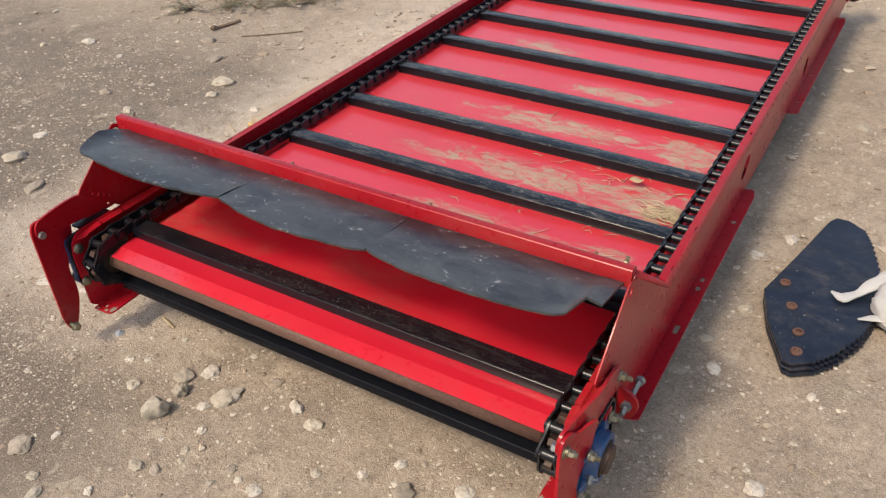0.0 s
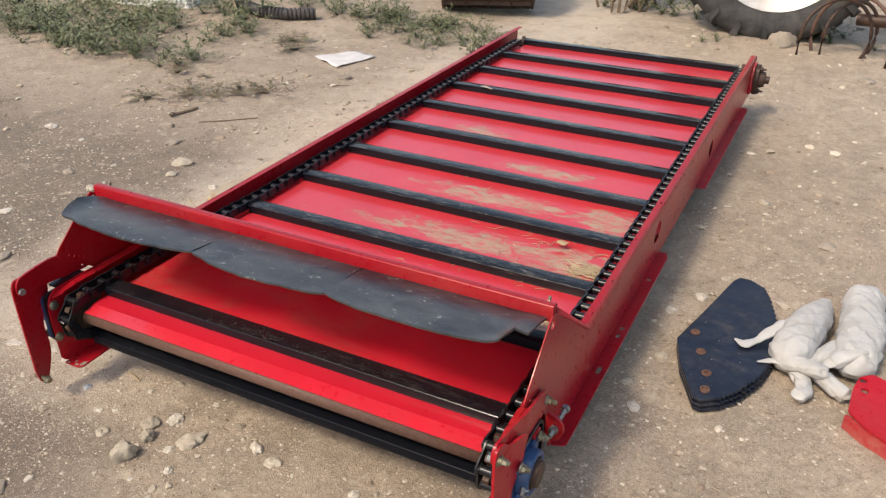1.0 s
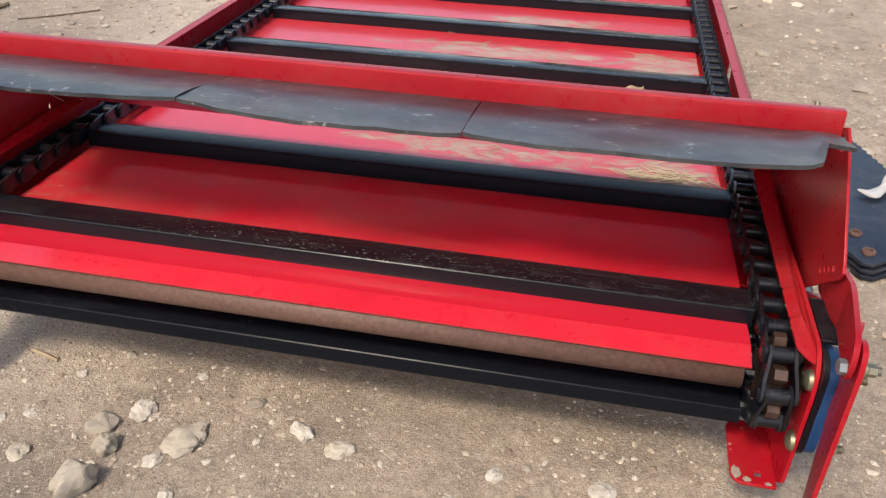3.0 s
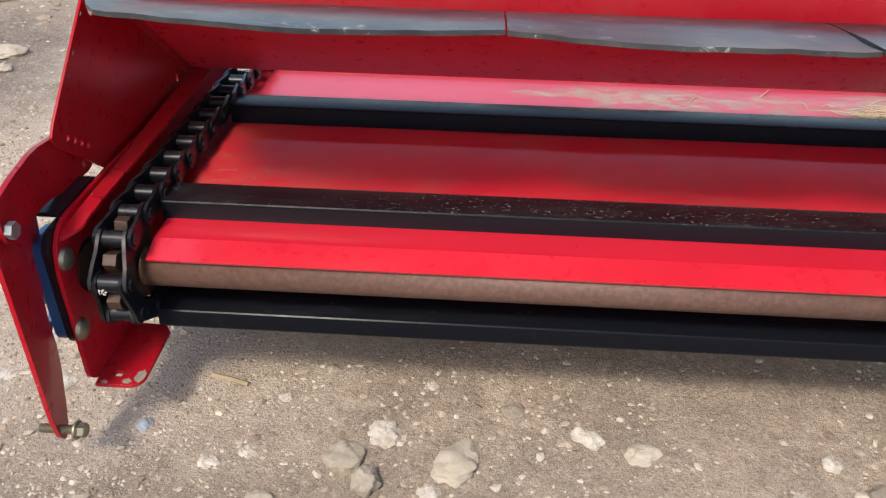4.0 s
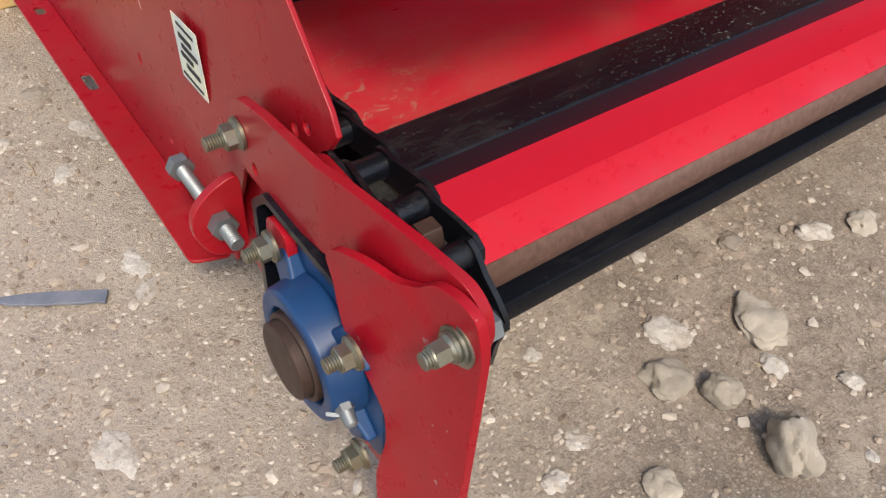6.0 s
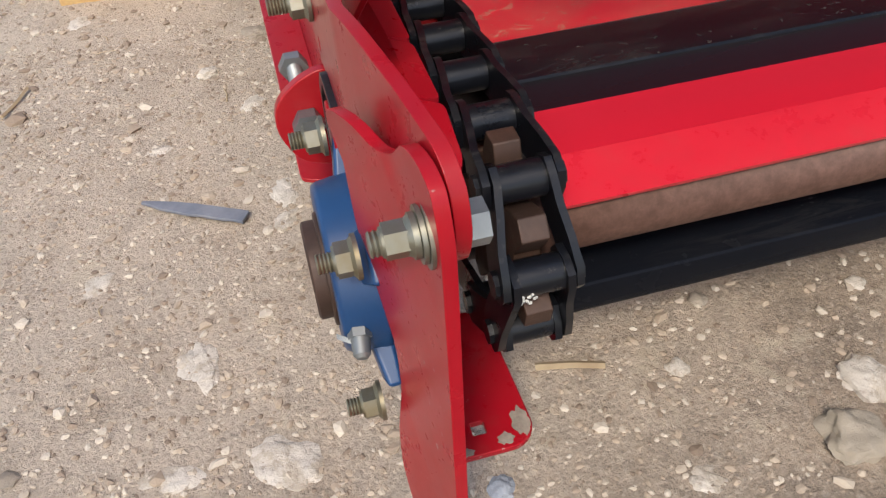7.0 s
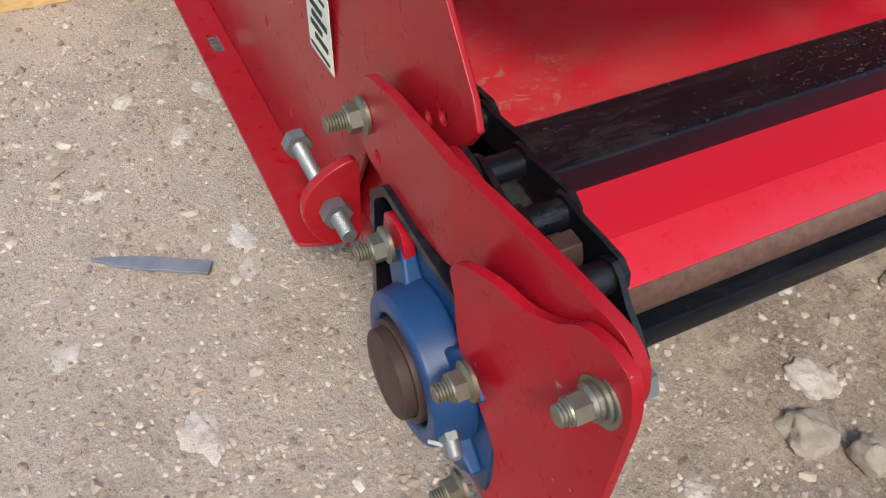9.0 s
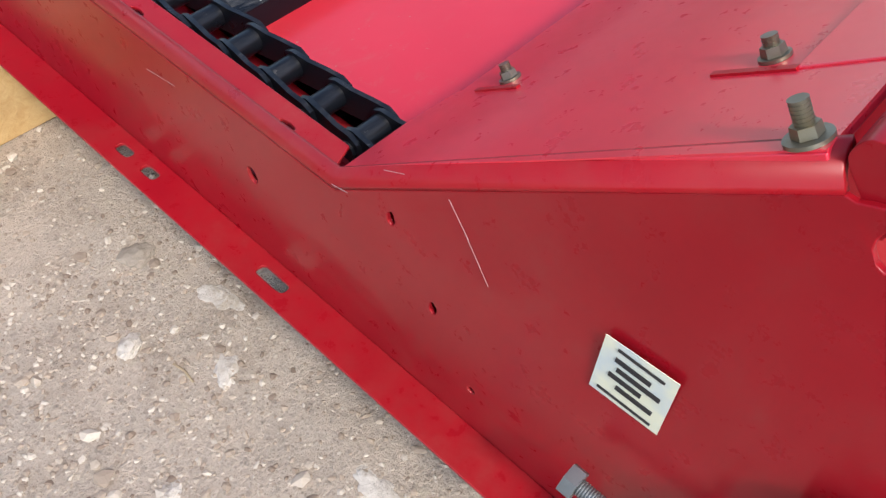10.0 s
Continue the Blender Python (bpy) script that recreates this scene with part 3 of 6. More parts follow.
def build_bed():
    ys = [-0.029, 0.01, 0.06, 0.12, 0.18, 0.23, 0.30, 0.38, 0.46] + list(np.linspace(0.6, TAIL_Y - 0.02, 14))
    bm = bmesh.new()
    xs = np.linspace(BED_X[0], BED_X[1], 24)
    top, low = [], []
    for y in ys:
        z = deck(max(y, 0.0))
        row = []
        for x in xs:
            row.append(bm.verts.new((x, y, z + (0.0012 * noise.noise(Vector((x * 6, y * 4, 1))) if y > 0.1 else 0))))
        top.append(row)
        low.append([bm.verts.new((x, y, z - 0.003)) for x in (xs[0], xs[-1])])
    for a, b in zip(top, top[1:]):
        for i in range(len(xs) - 1):
            bm.faces.new((a[i], a[i + 1], b[i + 1], b[i]))
    for a, b, c, d in zip(low, low[1:], top, top[1:]):
        bm.faces.new((a[0], b[0], b[1], a[1]))
        bm.faces.new((a[0], c[0], d[0], b[0]))
        bm.faces.new((a[1], b[1], d[-1], c[-1]))
    bm.faces.new([*top[0], low[0][1], low[0][0]])
    bed = part("bed_sheet", bm, BED, conveyor, "red bed sheet with dried mud and chaff")
    bm = bmesh.new()
    z = deck(0.0)
    fold = [(-0.0292, z), (-0.0540, z - 0.0078), (-0.0530, z - 0.0102), (-0.0292, z - 0.0030)]
    add_plate(bm, fold, [], lambda u, v, w: (BED_X[0] + w, u, v), BED_X[1] - BED_X[0])
    part("front_lip", bm, RED_LIP, bed)
    # near-black sheet added to close the unseen underside
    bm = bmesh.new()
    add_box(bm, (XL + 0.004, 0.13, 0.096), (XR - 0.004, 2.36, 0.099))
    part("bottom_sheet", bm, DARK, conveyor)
    # ledges that carry the chains
    for side in (-1, 1):
        bm = bmesh.new()
        a, b = sorted((mirror(XL + 0.004, side), mirror(BED_X[0] + 0.001, side)))
        add_box(bm, (a, 0.12, 0.168), (b, 2.34, 0.171))
        part("chain_ledge", bm, RED, conveyor)


build_bed()


def build_hood():
    rise_way = Vector((0, -0.202, 0.1595))
    n = Vector((0, 0.1595, 0.202)).normalized()

    def on(x, s, w):
        return Vector((x, 0.302, 0.2330)) + rise_way * s + n * w

    def strip(x0, x1, s0, s1, w, thick, holes=()):
        bm = bmesh.new()
        add_plate(bm, [(x0, s0), (x1, s0), (x1, s1), (x0, s1)], holes, lambda u, v, h: on(u, v, w + h), thick)
        return bm

    hood = part("hood_sheet", strip(XL + 0.0105, XR - 0.0105, 0.05, 0.985, -0.0039, 0.003), RED_HOOD_LIT, conveyor, "sloping red hood sheet with bolts", bevel=0.0008)
    for edge, (a, b) in ((XL + 0.0080, (0.018, -0.0045)), (XR - 0.0080, (XR - 0.087, XR - 0.064))):
        bm = bmesh.new()
        add_plate(bm, [(edge, 0.01), (edge + (a - edge) * 0.6, 0.015), (a, 0.05), (b, 0.985), (edge + (0.0034 if edge < 0 else -0.0034), 0.985)], [], lambda u, v, h: on(u, v, h - 0.0009), 0.0008)
        part("side_strip", bm, RED_HOOD_LIT, hood)
    part("cross_strip", strip(-0.004, XR - 0.066, 0.845, 0.99, -0.0008, 0.0016), RED_HOOD_LIT, hood, bevel=0.0007)
    # raised strips in darker red stand in for two shaded slits
    for x0, s0 in ((0.0145, 0.125), (-0.001, 0.715)):
        bm = bmesh.new()
        add_plate(bm, [(x0 - 0.0016, s0), (x0 + 0.0016, s0), (x0 - 0.0012, s0 + 0.135), (x0 - 0.0044, s0 + 0.135)], [], lambda u, v, h: on(u, v, -0.0006 + h), 0.0016)
        part("slit_shade_strip", bm, RED_CLEAN, hood)
    # folded lip along the top edge
    bm = bmesh.new()
    lip = rounded([(0.078, 0.371), (0.0985, 0.392), (0.096, 0.401), (0.079, 0.402)], 0.004)
    add_plate(bm, lip, [], lambda u, v, w: (XL + 0.010 + w, u, v), XR - XL - 0.014)
    part("lip", bm, RED, hood, bevel=0.001)
    for x, s in ((0.0255, 0.185), (0.0095, 0.79), (-0.052, 0.955), (0.30, 0.80), (0.58, 0.80), (0.86, 0.80), (0.86, 0.20), (0.915, 0.955)):
        bm = bmesh.new()
        w = -0.0008 if s < 0.9 else 0.0
        add_tube(bm, on(x, s, w), on(x, s, w + 0.0014), 0.0060 if s < 0.9 else 0.0072, 24)
        add_tube(bm, on(x, s, w + 0.0015), on(x, s, w + 0.0052), 0.0047, 6, 0.0044)
        for i in range(3 if s < 0.9 else 6):
            add_tube(bm, on(x, s, w + 0.0052 + 0.0013 * i), on(x, s, w + 0.0065 + 0.0013 * i), 0.0028, 12, 0.0031)
        part("bolt", bm, ZINC, hood, "zinc-plated bolt with flange nut")
    # rubber flap in three torn tongues
    tongues = ((-0.030, 0.3085, 1), (0.3103, 0.5842, 2), (0.5860, 0.925, 3))
    for x0, x1, seed in tongues:
        bm = bmesh.new()
        nx, ny = 30, 12
        top, low = [], []
        for j in range(ny + 1):
            t = j / ny
            for i in range(nx + 1):
                s = i / nx
                x = x0 + (x1 - x0) * s
                bow = math.sin(math.pi * s) ** 0.7 if 0 < s < 1 else 0.0
                reach = 0.128 + 0.026 * bow + 0.003 * noise.noise(Vector((x * 40, seed, 0)))
                z1 = 0.400 + 0.004 * bow
                if seed == 1:
                    reach -= 0.055 * max(0.0, 1 - s / 0.10) ** 1.5
                    z1 += 0.014 * max(0.0, 0.55 - s)
                if seed == 2:
                    z1 -= 0.006 * s
                if seed == 3:
                    z1 += 0.008 * s - 0.006
                    if s > 0.93:
                        reach = min(reach, 0.092 + 0.003 * math.sin(x * 90))
                    elif s > 0.885:
                        reach -= 0.02 * (s - 0.885) / 0.045
                y = 0.088 - reach * t
                z = 0.377 + (z1 - 0.377) * (1.35 * t - 0.35 * t * t) + 0.004 * t * noise.noise(Vector((x * 9, t * 2, seed)))
                top.append(bm.verts.new((x, y, z)))
                low.append(bm.verts.new((x, y, z - 0.004)))
        w = nx + 1
        for j in range(ny):
            for i in range(nx):
                k = j * w + i
                bm.faces.new((top[k], top[k + 1], top[k + w + 1], top[k + w]))
                bm.faces.new((low[k], low[k + w], low[k + w + 1], low[k + 1]))
        edge = [j * w for j in range(ny + 1)], [j * w + nx for j in range(ny + 1)], list(range(w)), [ny * w + i for i in range(w)]
        for line in edge:
            for p, q in zip(line, line[1:]):
                bm.faces.new((top[p], top[q], low[q], low[p]))
        part("rubber_flap", bm, RUBBER, hood, "worn black rubber flap with torn edge")


build_hood()


# ---- chains and slats ----
def lift(y):
    """Height of the chain's pins on the upper run."""
    rest = 0.1995
    if y > 0.5:
        return rest
    t = (0.5 - y) / 0.548
    return rest + (AXLE_Z + R - rest) * t ** 0.6


def chain_points():
    """Pins from the tail along the top, round the front sprocket and back below."""
    n = int((TAIL_Y - 0.02 - AXLE_Y) / PITCH)
    pts = [(AXLE_Y + PITCH * (i + 0.5), lift(AXLE_Y + PITCH * (i + 0.5))) for i in range(n - 1, -1, -1)]
    for k in (0.5, 1.5, 2.5, 3.5):
        a = math.pi / 2 + k * 2 * math.pi / TEETH
        pts.append((AXLE_Y + R * math.cos(a), AXLE_Z + R * math.sin(a)))
    y, z = pts[-1]
    for i in range(n + 2):
        y += PITCH
        z = AXLE_Z - R - 0.004 * min(i, 2)
        if y > TAIL_Y - 0.02:
            break
        pts.append((y, z))
    return pts


def link_mesh():
    """One offset link: barrel at the origin, pin at (0, PITCH, 0)."""
    bm = bmesh.new()
    add_tube(bm, (-0.0100, 0, 0), (0.0100, 0, 0), 0.0080, 20)
    add_tube(bm, (-0.0180, PITCH, 0), (0.0180, PITCH, 0), 0.0043, 12)
    for s in (-1, 1):
        outline = [(-0.0092, 0.0), (-0.0072, 0.0080), (-0.001, 0.0108), (0.012, 0.0098), (0.026, 0.0098), (PITCH, 0.0104), (PITCH + 0.0068, 0.0070), (PITCH + 0.0088, 0.0),
                   (PITCH + 0.0068, -0.0070), (PITCH, -0.0104), (0.026, -0.0098), (0.012, -0.0098), (-0.001, -0.0108), (-0.0072, -0.0080)]
        def off(u):
            t = min(1, max(0, (u - 0.005) / 0.026))
            return 0.0096 + 0.0040 * t
        add_plate(bm, outline, [], lambda u, v, w: (s * (off(u) + w), u, v), 0.0032)
        add_tube(bm, (s * 0.0165, PITCH, 0), (s * 0.0187, PITCH, 0), 0.0058, 8)
    bmesh.ops.bevel(bm, geom=[e for e in bm.edges if len(e.link_faces) == 2 and e.calc_face_angle(0.0) > radians(50)], offset=0.0007, segments=2, affect="EDGES", clamp_overlap=True)
    return mesh("chain_link", bm, CHAIN)


def slat_mesh():
    """Hollow folded slat: front edge at y = 0, top at z = 0."""
    bm = bmesh.new()
    loop = rounded([(0.0, -0.0225), (0.0, 0.0), (0.043, -0.0025), (0.043, -0.0225)], 0.0032, 3)
    add_plate(bm, loop, [], lambda u, v, w: (w, u, v), 0.882)
    return mesh("slat", bm, SLAT)


def build_chains():
    link = link_mesh()
    bar = slat_mesh()
    pts = chain_points()
    for side in (-1, 1):
        cx = CHAIN_X[side]
        bm = bmesh.new()
        for i in (0,):
            add_tube(bm, (cx - 0.012, pts[i][0], pts[i][1]), (cx + 0.012, pts[i][0], pts[i][1]), 0.008, 10)
        chain = part("chain", bm, CHAIN, conveyor, "black oiled roller chain")
        for (ya, za), (yb, zb) in zip(pts, pts[1:]):
            ob = new("chain_link", link)
            ob.parent = chain
            ob.matrix_basis = Matrix.Translation((cx, ya, za)) @ Euler((math.atan2(zb - za, yb - ya), 0, 0)).to_matrix().to_4x4()
    bm = bmesh.new()
    for k in range(9):
        a = 2.2 + 0.26 * (k % 3) + 0.08 * math.sin(k * 5.0)
        p = Vector((CHAIN_X[-1] - 0.0085 + 0.0023 * (k // 3) + 0.0009 * math.sin(k * 3.0), pts[-1][0], 0))
        add_blob(bm, (p.x, -0.0795 + 0.0095 * math.cos(a + 0.9), 0.1735 + 0.0095 * math.sin(a + 0.4)), (0.0009 + 0.0004 * (k % 2), 0.0008, 0.0009), 90 + k, 0.4, 1)
    part("paint_splash", bm, SPLASH, conveyor, "white paint splash on a chain link")
    for k in range(0, 11):
        y = k * STEP + 0.006
        z = lift(y + 0.02) + (0.0005 if k == 0 else 0.0038)
        ob = new("slat", bar)
        ob.parent = conveyor
        ob.matrix_basis = pose(0.0, y, z)
        if k == 0:
            ob.data = bar.copy()
            ob.data.materials[0] = GRITTY
            tagged(ob, "black steel slat with gritty scuffed top")
        # slat under the hood: its shade is put into a duller black
        if k == 1:
            ob.data = bar.copy()
            ob.data.materials[0] = CLEAN_SHADED_SLAT
    clean = bar.copy()
    clean.materials[0] = CLEAN_SHADED_SLAT
    for y, z, turn in ((-0.045, 0.1045, 180), (0.19, 0.1045, 180), (0.42, 0.1045, 180)):
        ob = new("slat", clean)
        ob.parent = conveyor
        ob.matrix_basis = pose(0.0, y + 0.043, z, turn)
    bm = bmesh.new()
    add_tube(bm, (mirror(-0.004, -1), AXLE_Y, AXLE_Z), (mirror(-0.004, 1), AXLE_Y, AXLE_Z), 0.0174, 40)
    part("front_roller", bm, STEEL, conveyor, "brown steel drive tube", smooth=True)
    for side in (-1, 1):
        bm = bmesh.new()
        add_tube(bm, (mirror(-0.056, side), AXLE_Y, AXLE_Z - 0.002), (mirror(XL - 0.0335, side), AXLE_Y, AXLE_Z - 0.002), 0.0215, 40)
        add_tube(bm, (mirror(XL - 0.0335, side), AXLE_Y, AXLE_Z - 0.002), (mirror(XL - 0.0345, side), AXLE_Y, AXLE_Z - 0.002), 0.0215, 40, 0.0200)
        part("shaft_end", bm, RUST, conveyor, "rusty steel shaft end")
    for side in (-1, 1):
        for ya, za in ((AXLE_Y, AXLE_Z), (TAIL_Y - 0.01, 0.158)):
            bm = bmesh.new()
            cx = CHAIN_X[side]
            loop = []
            for k in range(TEETH):
                a0 = math.pi / 2 + k * 2 * math.pi / TEETH
                for da, rr in ((-0.30, R - 0.0105), (-0.17, R - 0.001), (-0.10, R + 0.005), (0.10, R + 0.005), (0.17, R - 0.001), (0.30, R - 0.0105)):
                    loop.append((ya + rr * math.cos(a0 + da), za + rr * math.sin(a0 + da)))
            add_plate(bm, loop, [], lambda u, v, w: (cx - 0.006 + w, u, v), 0.012)
            part("sprocket", bm, RUST, conveyor, "rusty brown sprocket wheel", bevel=0.0008)


build_chains()


# ---- front bearings, arms and legs ----
def add_thread(bm, a, way, length, r=0.0040):
    a, way = Vector(a), Vector(way).normalized()
    for i in range(int(length / 0.0014)):
        p = a + way * 0.0014 * i
        add_tube(bm, p, p + way * 0.0008, r * 0.88, 12, r)
        add_tube(bm, p + way * 0.0008, p + way * 0.0014, r, 12, r * 0.88)


def add_bolt(bm, at, way, size=0.0070, washer=0.0088, tip=0.0, high=0.0085):
    """A flange nut on its seat, with the thread's end pointing along way."""
    at, way = Vector(at), Vector(way).normalized()
    add_tube(bm, at, at + way * 0.0018, washer, 22)
    add_tube(bm, at + way * 0.0018, at + way * 0.0032, washer * 0.92, 22, size * 0.95)
    add_tube(bm, at + way * 0.0018, at + way * high, size, 6, size)
    add_tube(bm, at + way * high, at + way * (high + 0.0008), size * 0.86, 12, size * 0.8)
    if tip:
        add_thread(bm, at + way * high, way, tip)


def build_front(side):
    out = Vector((side, 0, 0))

    def X(x):
        return mirror(x, side)

    cy, cz = AXLE_Y, 0.1685
    # carrier plate inside, with the lower tab
    bm = bmesh.new()
    loop = rounded([(0.30, 0.222), (0.03, 0.2325), (-0.060, 0.2325), (-0.074, 0.226), (-0.084, 0.212), (-0.088, 0.190),
                    (-0.086, 0.075), (-0.070, 0.062), (0.05, 0.062), (0.09, 0.100), (0.30, 0.14)], 0.006)
    add_plate(bm, loop, [ring(AXLE_Y, AXLE_Z, 0.025, 20)], lambda u, v, w: (X(-0.0600 + w), u, v), 0.0040)
    carrier = part("bearing_plate", bm, RED_CLEAN, conveyor, "red bearing carrier plate with chipped paint", bevel=0.001)
    bm = bmesh.new()
    fold = rounded([(0.297, -0.0590), (0.297, -0.0385), (0.029, -0.0375), (0.0285, -0.0480), (0.0265, -0.0480), (0.026, -0.0375), (-0.022, -0.0375), (-0.0225, -0.0480), (-0.0245, -0.0480), (-0.025, -0.0370), (-0.060, -0.0390), (-0.072, -0.0500), (-0.075, -0.0590)], 0.004)
    add_plate(bm, fold, [], lambda u, v, w: (X(v), u, 0.2330 + w - 0.35 * max(0.0, v + 0.050) - 1.4 * max(0.0, -0.050 - u) ** 1.2), 0.0030)
    part("top_fold", bm, RED_WORN, carrier, "worn red top fold with two cuts", bevel=0.0008)
    bm = bmesh.new()
    loop = [(-0.083, -0.0562)] + [(-0.069 + 0.014 * math.cos(q), -0.0255 + 0.014 * math.sin(q)) for q in np.linspace(math.pi, math.pi / 2, 8)] + [(0.000, -0.0130), (0.010, -0.0200), (0.012, -0.0562)]
    add_plate(bm, loop, [rounded([(-0.071, -0.0425), (-0.064, -0.0425), (-0.064, -0.0355), (-0.071, -0.0355)], 0.001)], lambda u, v, w: (X(v), u, 0.0615 + w), 0.004)
    part("lower_tab", bm, RED_WORN, carrier, "red tab with chipped paint and a square hole", bevel=0.001)
    for k, (y, v, a, b) in enumerate(((-0.0700, -0.0172, 0.0085, 0.0048), (-0.0775, -0.0275, 0.0034, 0.0042), (-0.0800, -0.0480, 0.0022, 0.0034))):
        bm = bmesh.new()
        wear = [(y + a * math.cos(q) * (1 + 0.16 * math.sin(5 * q + k) + 0.08 * math.sin(9 * q)), v + b * math.sin(q) * (1 + 0.14 * math.cos(7 * q + k))) for q in np.linspace(0, 2 * math.pi, 41)[:-1]]
        # kept inside the tab's rounded corner
        held = []
        for u, w in wear:
            rim = Vector((min(0.0, u + 0.069), max(0.0, w + 0.0255)))
            if rim.length > 0.0132:
                rim *= 0.0132 / rim.length
                u, w = (-0.069 + rim.x if u < -0.069 else u), (-0.0255 + rim.y if w > -0.0255 else w)
            held.append((u, w))
        add_plate(bm, held, [], lambda u, w2, h: (X(w2), u, 0.0656 + h), 0.0003)
        part("worn_patch", bm, DUSTY_CHIP, carrier, "dusty bare steel where the paint is worn off")
    for y, z in ((-0.075, 0.200), (-0.080, 0.128)):
        bm = bmesh.new()
        add_tube(bm, (X(-0.0560), y, z), (X(-0.0525), y, z), 0.0105, 24, 0.0095)
        add_tube(bm, (X(-0.0525), y, z), (X(-0.0500), y, z), 0.0095, 24, 0.0055)
        part("bolt_head", bm, ZINC, carrier, "dull zinc carriage bolt head")
    # backing plate and square flange bearing
    bm = bmesh.new()
    loop = rounded([(cy - 0.050, cz - 0.058), (cy + 0.058, cz - 0.056), (cy + 0.066, cz + 0.020), (cy + 0.052, cz + 0.060), (cy - 0.040, cz + 0.060), (cy - 0.052, cz + 0.05)], 0.020, 5)
    add_plate(bm, loop, [ring(cy, cz, 0.022, 20)], lambda u, v, w: (X(-0.0605 - w), u, v), 0.0055)
    part("backing_plate", bm, CHAIN, conveyor, "black backing plate behind the bearing", bevel=0.001)
    bm = bmesh.new()
    wall = [(cy - 0.020, cz + 0.066), (cy + 0.050, cz + 0.066), (cy + 0.066, cz + 0.050), (cy + 0.066, cz - 0.030), (cy + 0.061, cz - 0.030), (cy + 0.061, cz + 0.048), (cy + 0.048, cz + 0.061), (cy - 0.020, cz + 0.061)]
    add_plate(bm, rounded(wall, 0.004), [], lambda u, v, w: (X(-0.0605 - w), u, v), 0.021)
    part("guard", bm, CHAIN, conveyor, "black angled guard beside the bearing", bevel=0.001)
    bm = bmesh.new()
    flange = rounded([(cy - 0.051, cz - 0.051), (cy + 0.051, cz - 0.051), (cy + 0.051, cz + 0.051), (cy - 0.051, cz + 0.051)], 0.014, 5)
    add_plate(bm, flange, [ring(cy, cz, 0.022, 20)], lambda u, v, w: (X(-0.0662 - w), u, v), 0.0095)
    housing = part("bearing_housing", bm, BLUE, conveyor, "blue cast-iron flange bearing housing", bevel=0.003)
    bm = bmesh.new()
    add_tube(bm, (X(-0.0750), cy, cz), (X(-0.0960), cy, cz), 0.0400, 56, 0.0370, 0.0270)
    part("hub", bm, BLUE, housing, bevel=0.0028)
    for a in (45, 135, 225, 315):
        bm = bmesh.new()
        c, d = math.cos(radians(a)), math.sin(radians(a))
        loop = [(cy + 0.030 * c - 0.010 * d, cz + 0.030 * d + 0.010 * c), (cy + 0.055 * c - 0.012 * d, cz + 0.055 * d + 0.012 * c), (cy + 0.055 * c + 0.012 * d, cz + 0.055 * d - 0.012 * c), (cy + 0.030 * c + 0.010 * d, cz + 0.030 * d - 0.010 * c)]
        add_plate(bm, loop, [], lambda u, v, w: (X(-0.0753 - w * (1.7 - 26 * max(0, math.hypot(u - cy, v - cz) - 0.03))), u, v), 0.0065)
        part("rib", bm, BLUE, housing, bevel=0.002)
    bm = bmesh.new()
    add_tube(bm, (X(-0.080), cy, cz), (X(-0.0975), cy, cz), 0.0258, 32, 0.0250, 0.0216)
    part("inner_ring", bm, RUST, housing, bevel=0.001)
    bm = bmesh.new()
    g = Vector((X(-0.0895), cy - 0.0385, cz - 0.0040))
    w = Vector((side * 0.10, -0.88, -0.40)).normalized()
    add_tube(bm, g - w * 0.003, g + w * 0.001, 0.0050, 6)
    add_tube(bm, g + w * 0.001, g + w * 0.008, 0.0040, 14, 0.0036)
    add_tube(bm, g + w * 0.008, g + w * 0.0095, 0.0036, 14, 0.0022)
    part("grease_nipple", bm, SILVER, housing, "pale grease nipple")
    bm = bmesh.new()
    for k in (-1, 0, 1):
        add_sweep(bm, [(0.0004, 0), (0, 0.0004), (-0.0004, 0), (0, -0.0004)], [(X(-0.0985), g.y + 0.0035, g.z - 0.001 + 0.0012 * k), (X(-0.0930), g.y - 0.0010, g.z - 0.0012 + 0.0012 * k), (X(-0.0865), g.y - 0.0010, g.z - 0.0010 + 0.0012 * k), (X(-0.0810), g.y + 0.0035, g.z + 0.0012 * k)])
    part("tie_wire", bm, SILVER, housing, "thin pale tie wire round the nipple")
    for y, z, x in ((0.000, 0.210, -0.0845), (-0.080, 0.211, -0.0850), (-0.083, 0.1285, -0.0850), (0.000, 0.130, -0.0775)):
        bm = bmesh.new()
        add_bolt(bm, (X(x), y, z), out, tip=0.008)
        part("bolt", bm, ZINC, housing, "yellow zinc bolt with flange nut")
    for y, z in ((0.000, 0.210), (0.000, 0.130)):
        bm = bmesh.new()
        add_plate(bm, rounded([(y - 0.012, z - 0.020), (y + 0.011, z - 0.018), (y + 0.011, z + 0.014), (y - 0.012, z + 0.014)], 0.010, 5), [], lambda u, v, w: (X(-0.0762 - w), u, v), 0.0058)
        part("clamp_tab", bm, RED_CLEAN, housing, bevel=0.001)
    # screw that tightens the chain
    bm = bmesh.new()
    z0 = 0.177
    add_tube(bm, (X(-0.088), 0.124, z0), (X(-0.088), 0.1165, z0), 0.0083, 6)
    add_thread(bm, (X(-0.088), 0.1165, z0), (0, -1, 0), 0.076, 0.0045)
    add_tube(bm, (X(-0.088), 0.0635, z0), (X(-0.088), 0.056, z0), 0.0083, 6)
    part("tension_screw", bm, SILVER, conveyor, "long pale zinc tension screw")
    bm = bmesh.new()
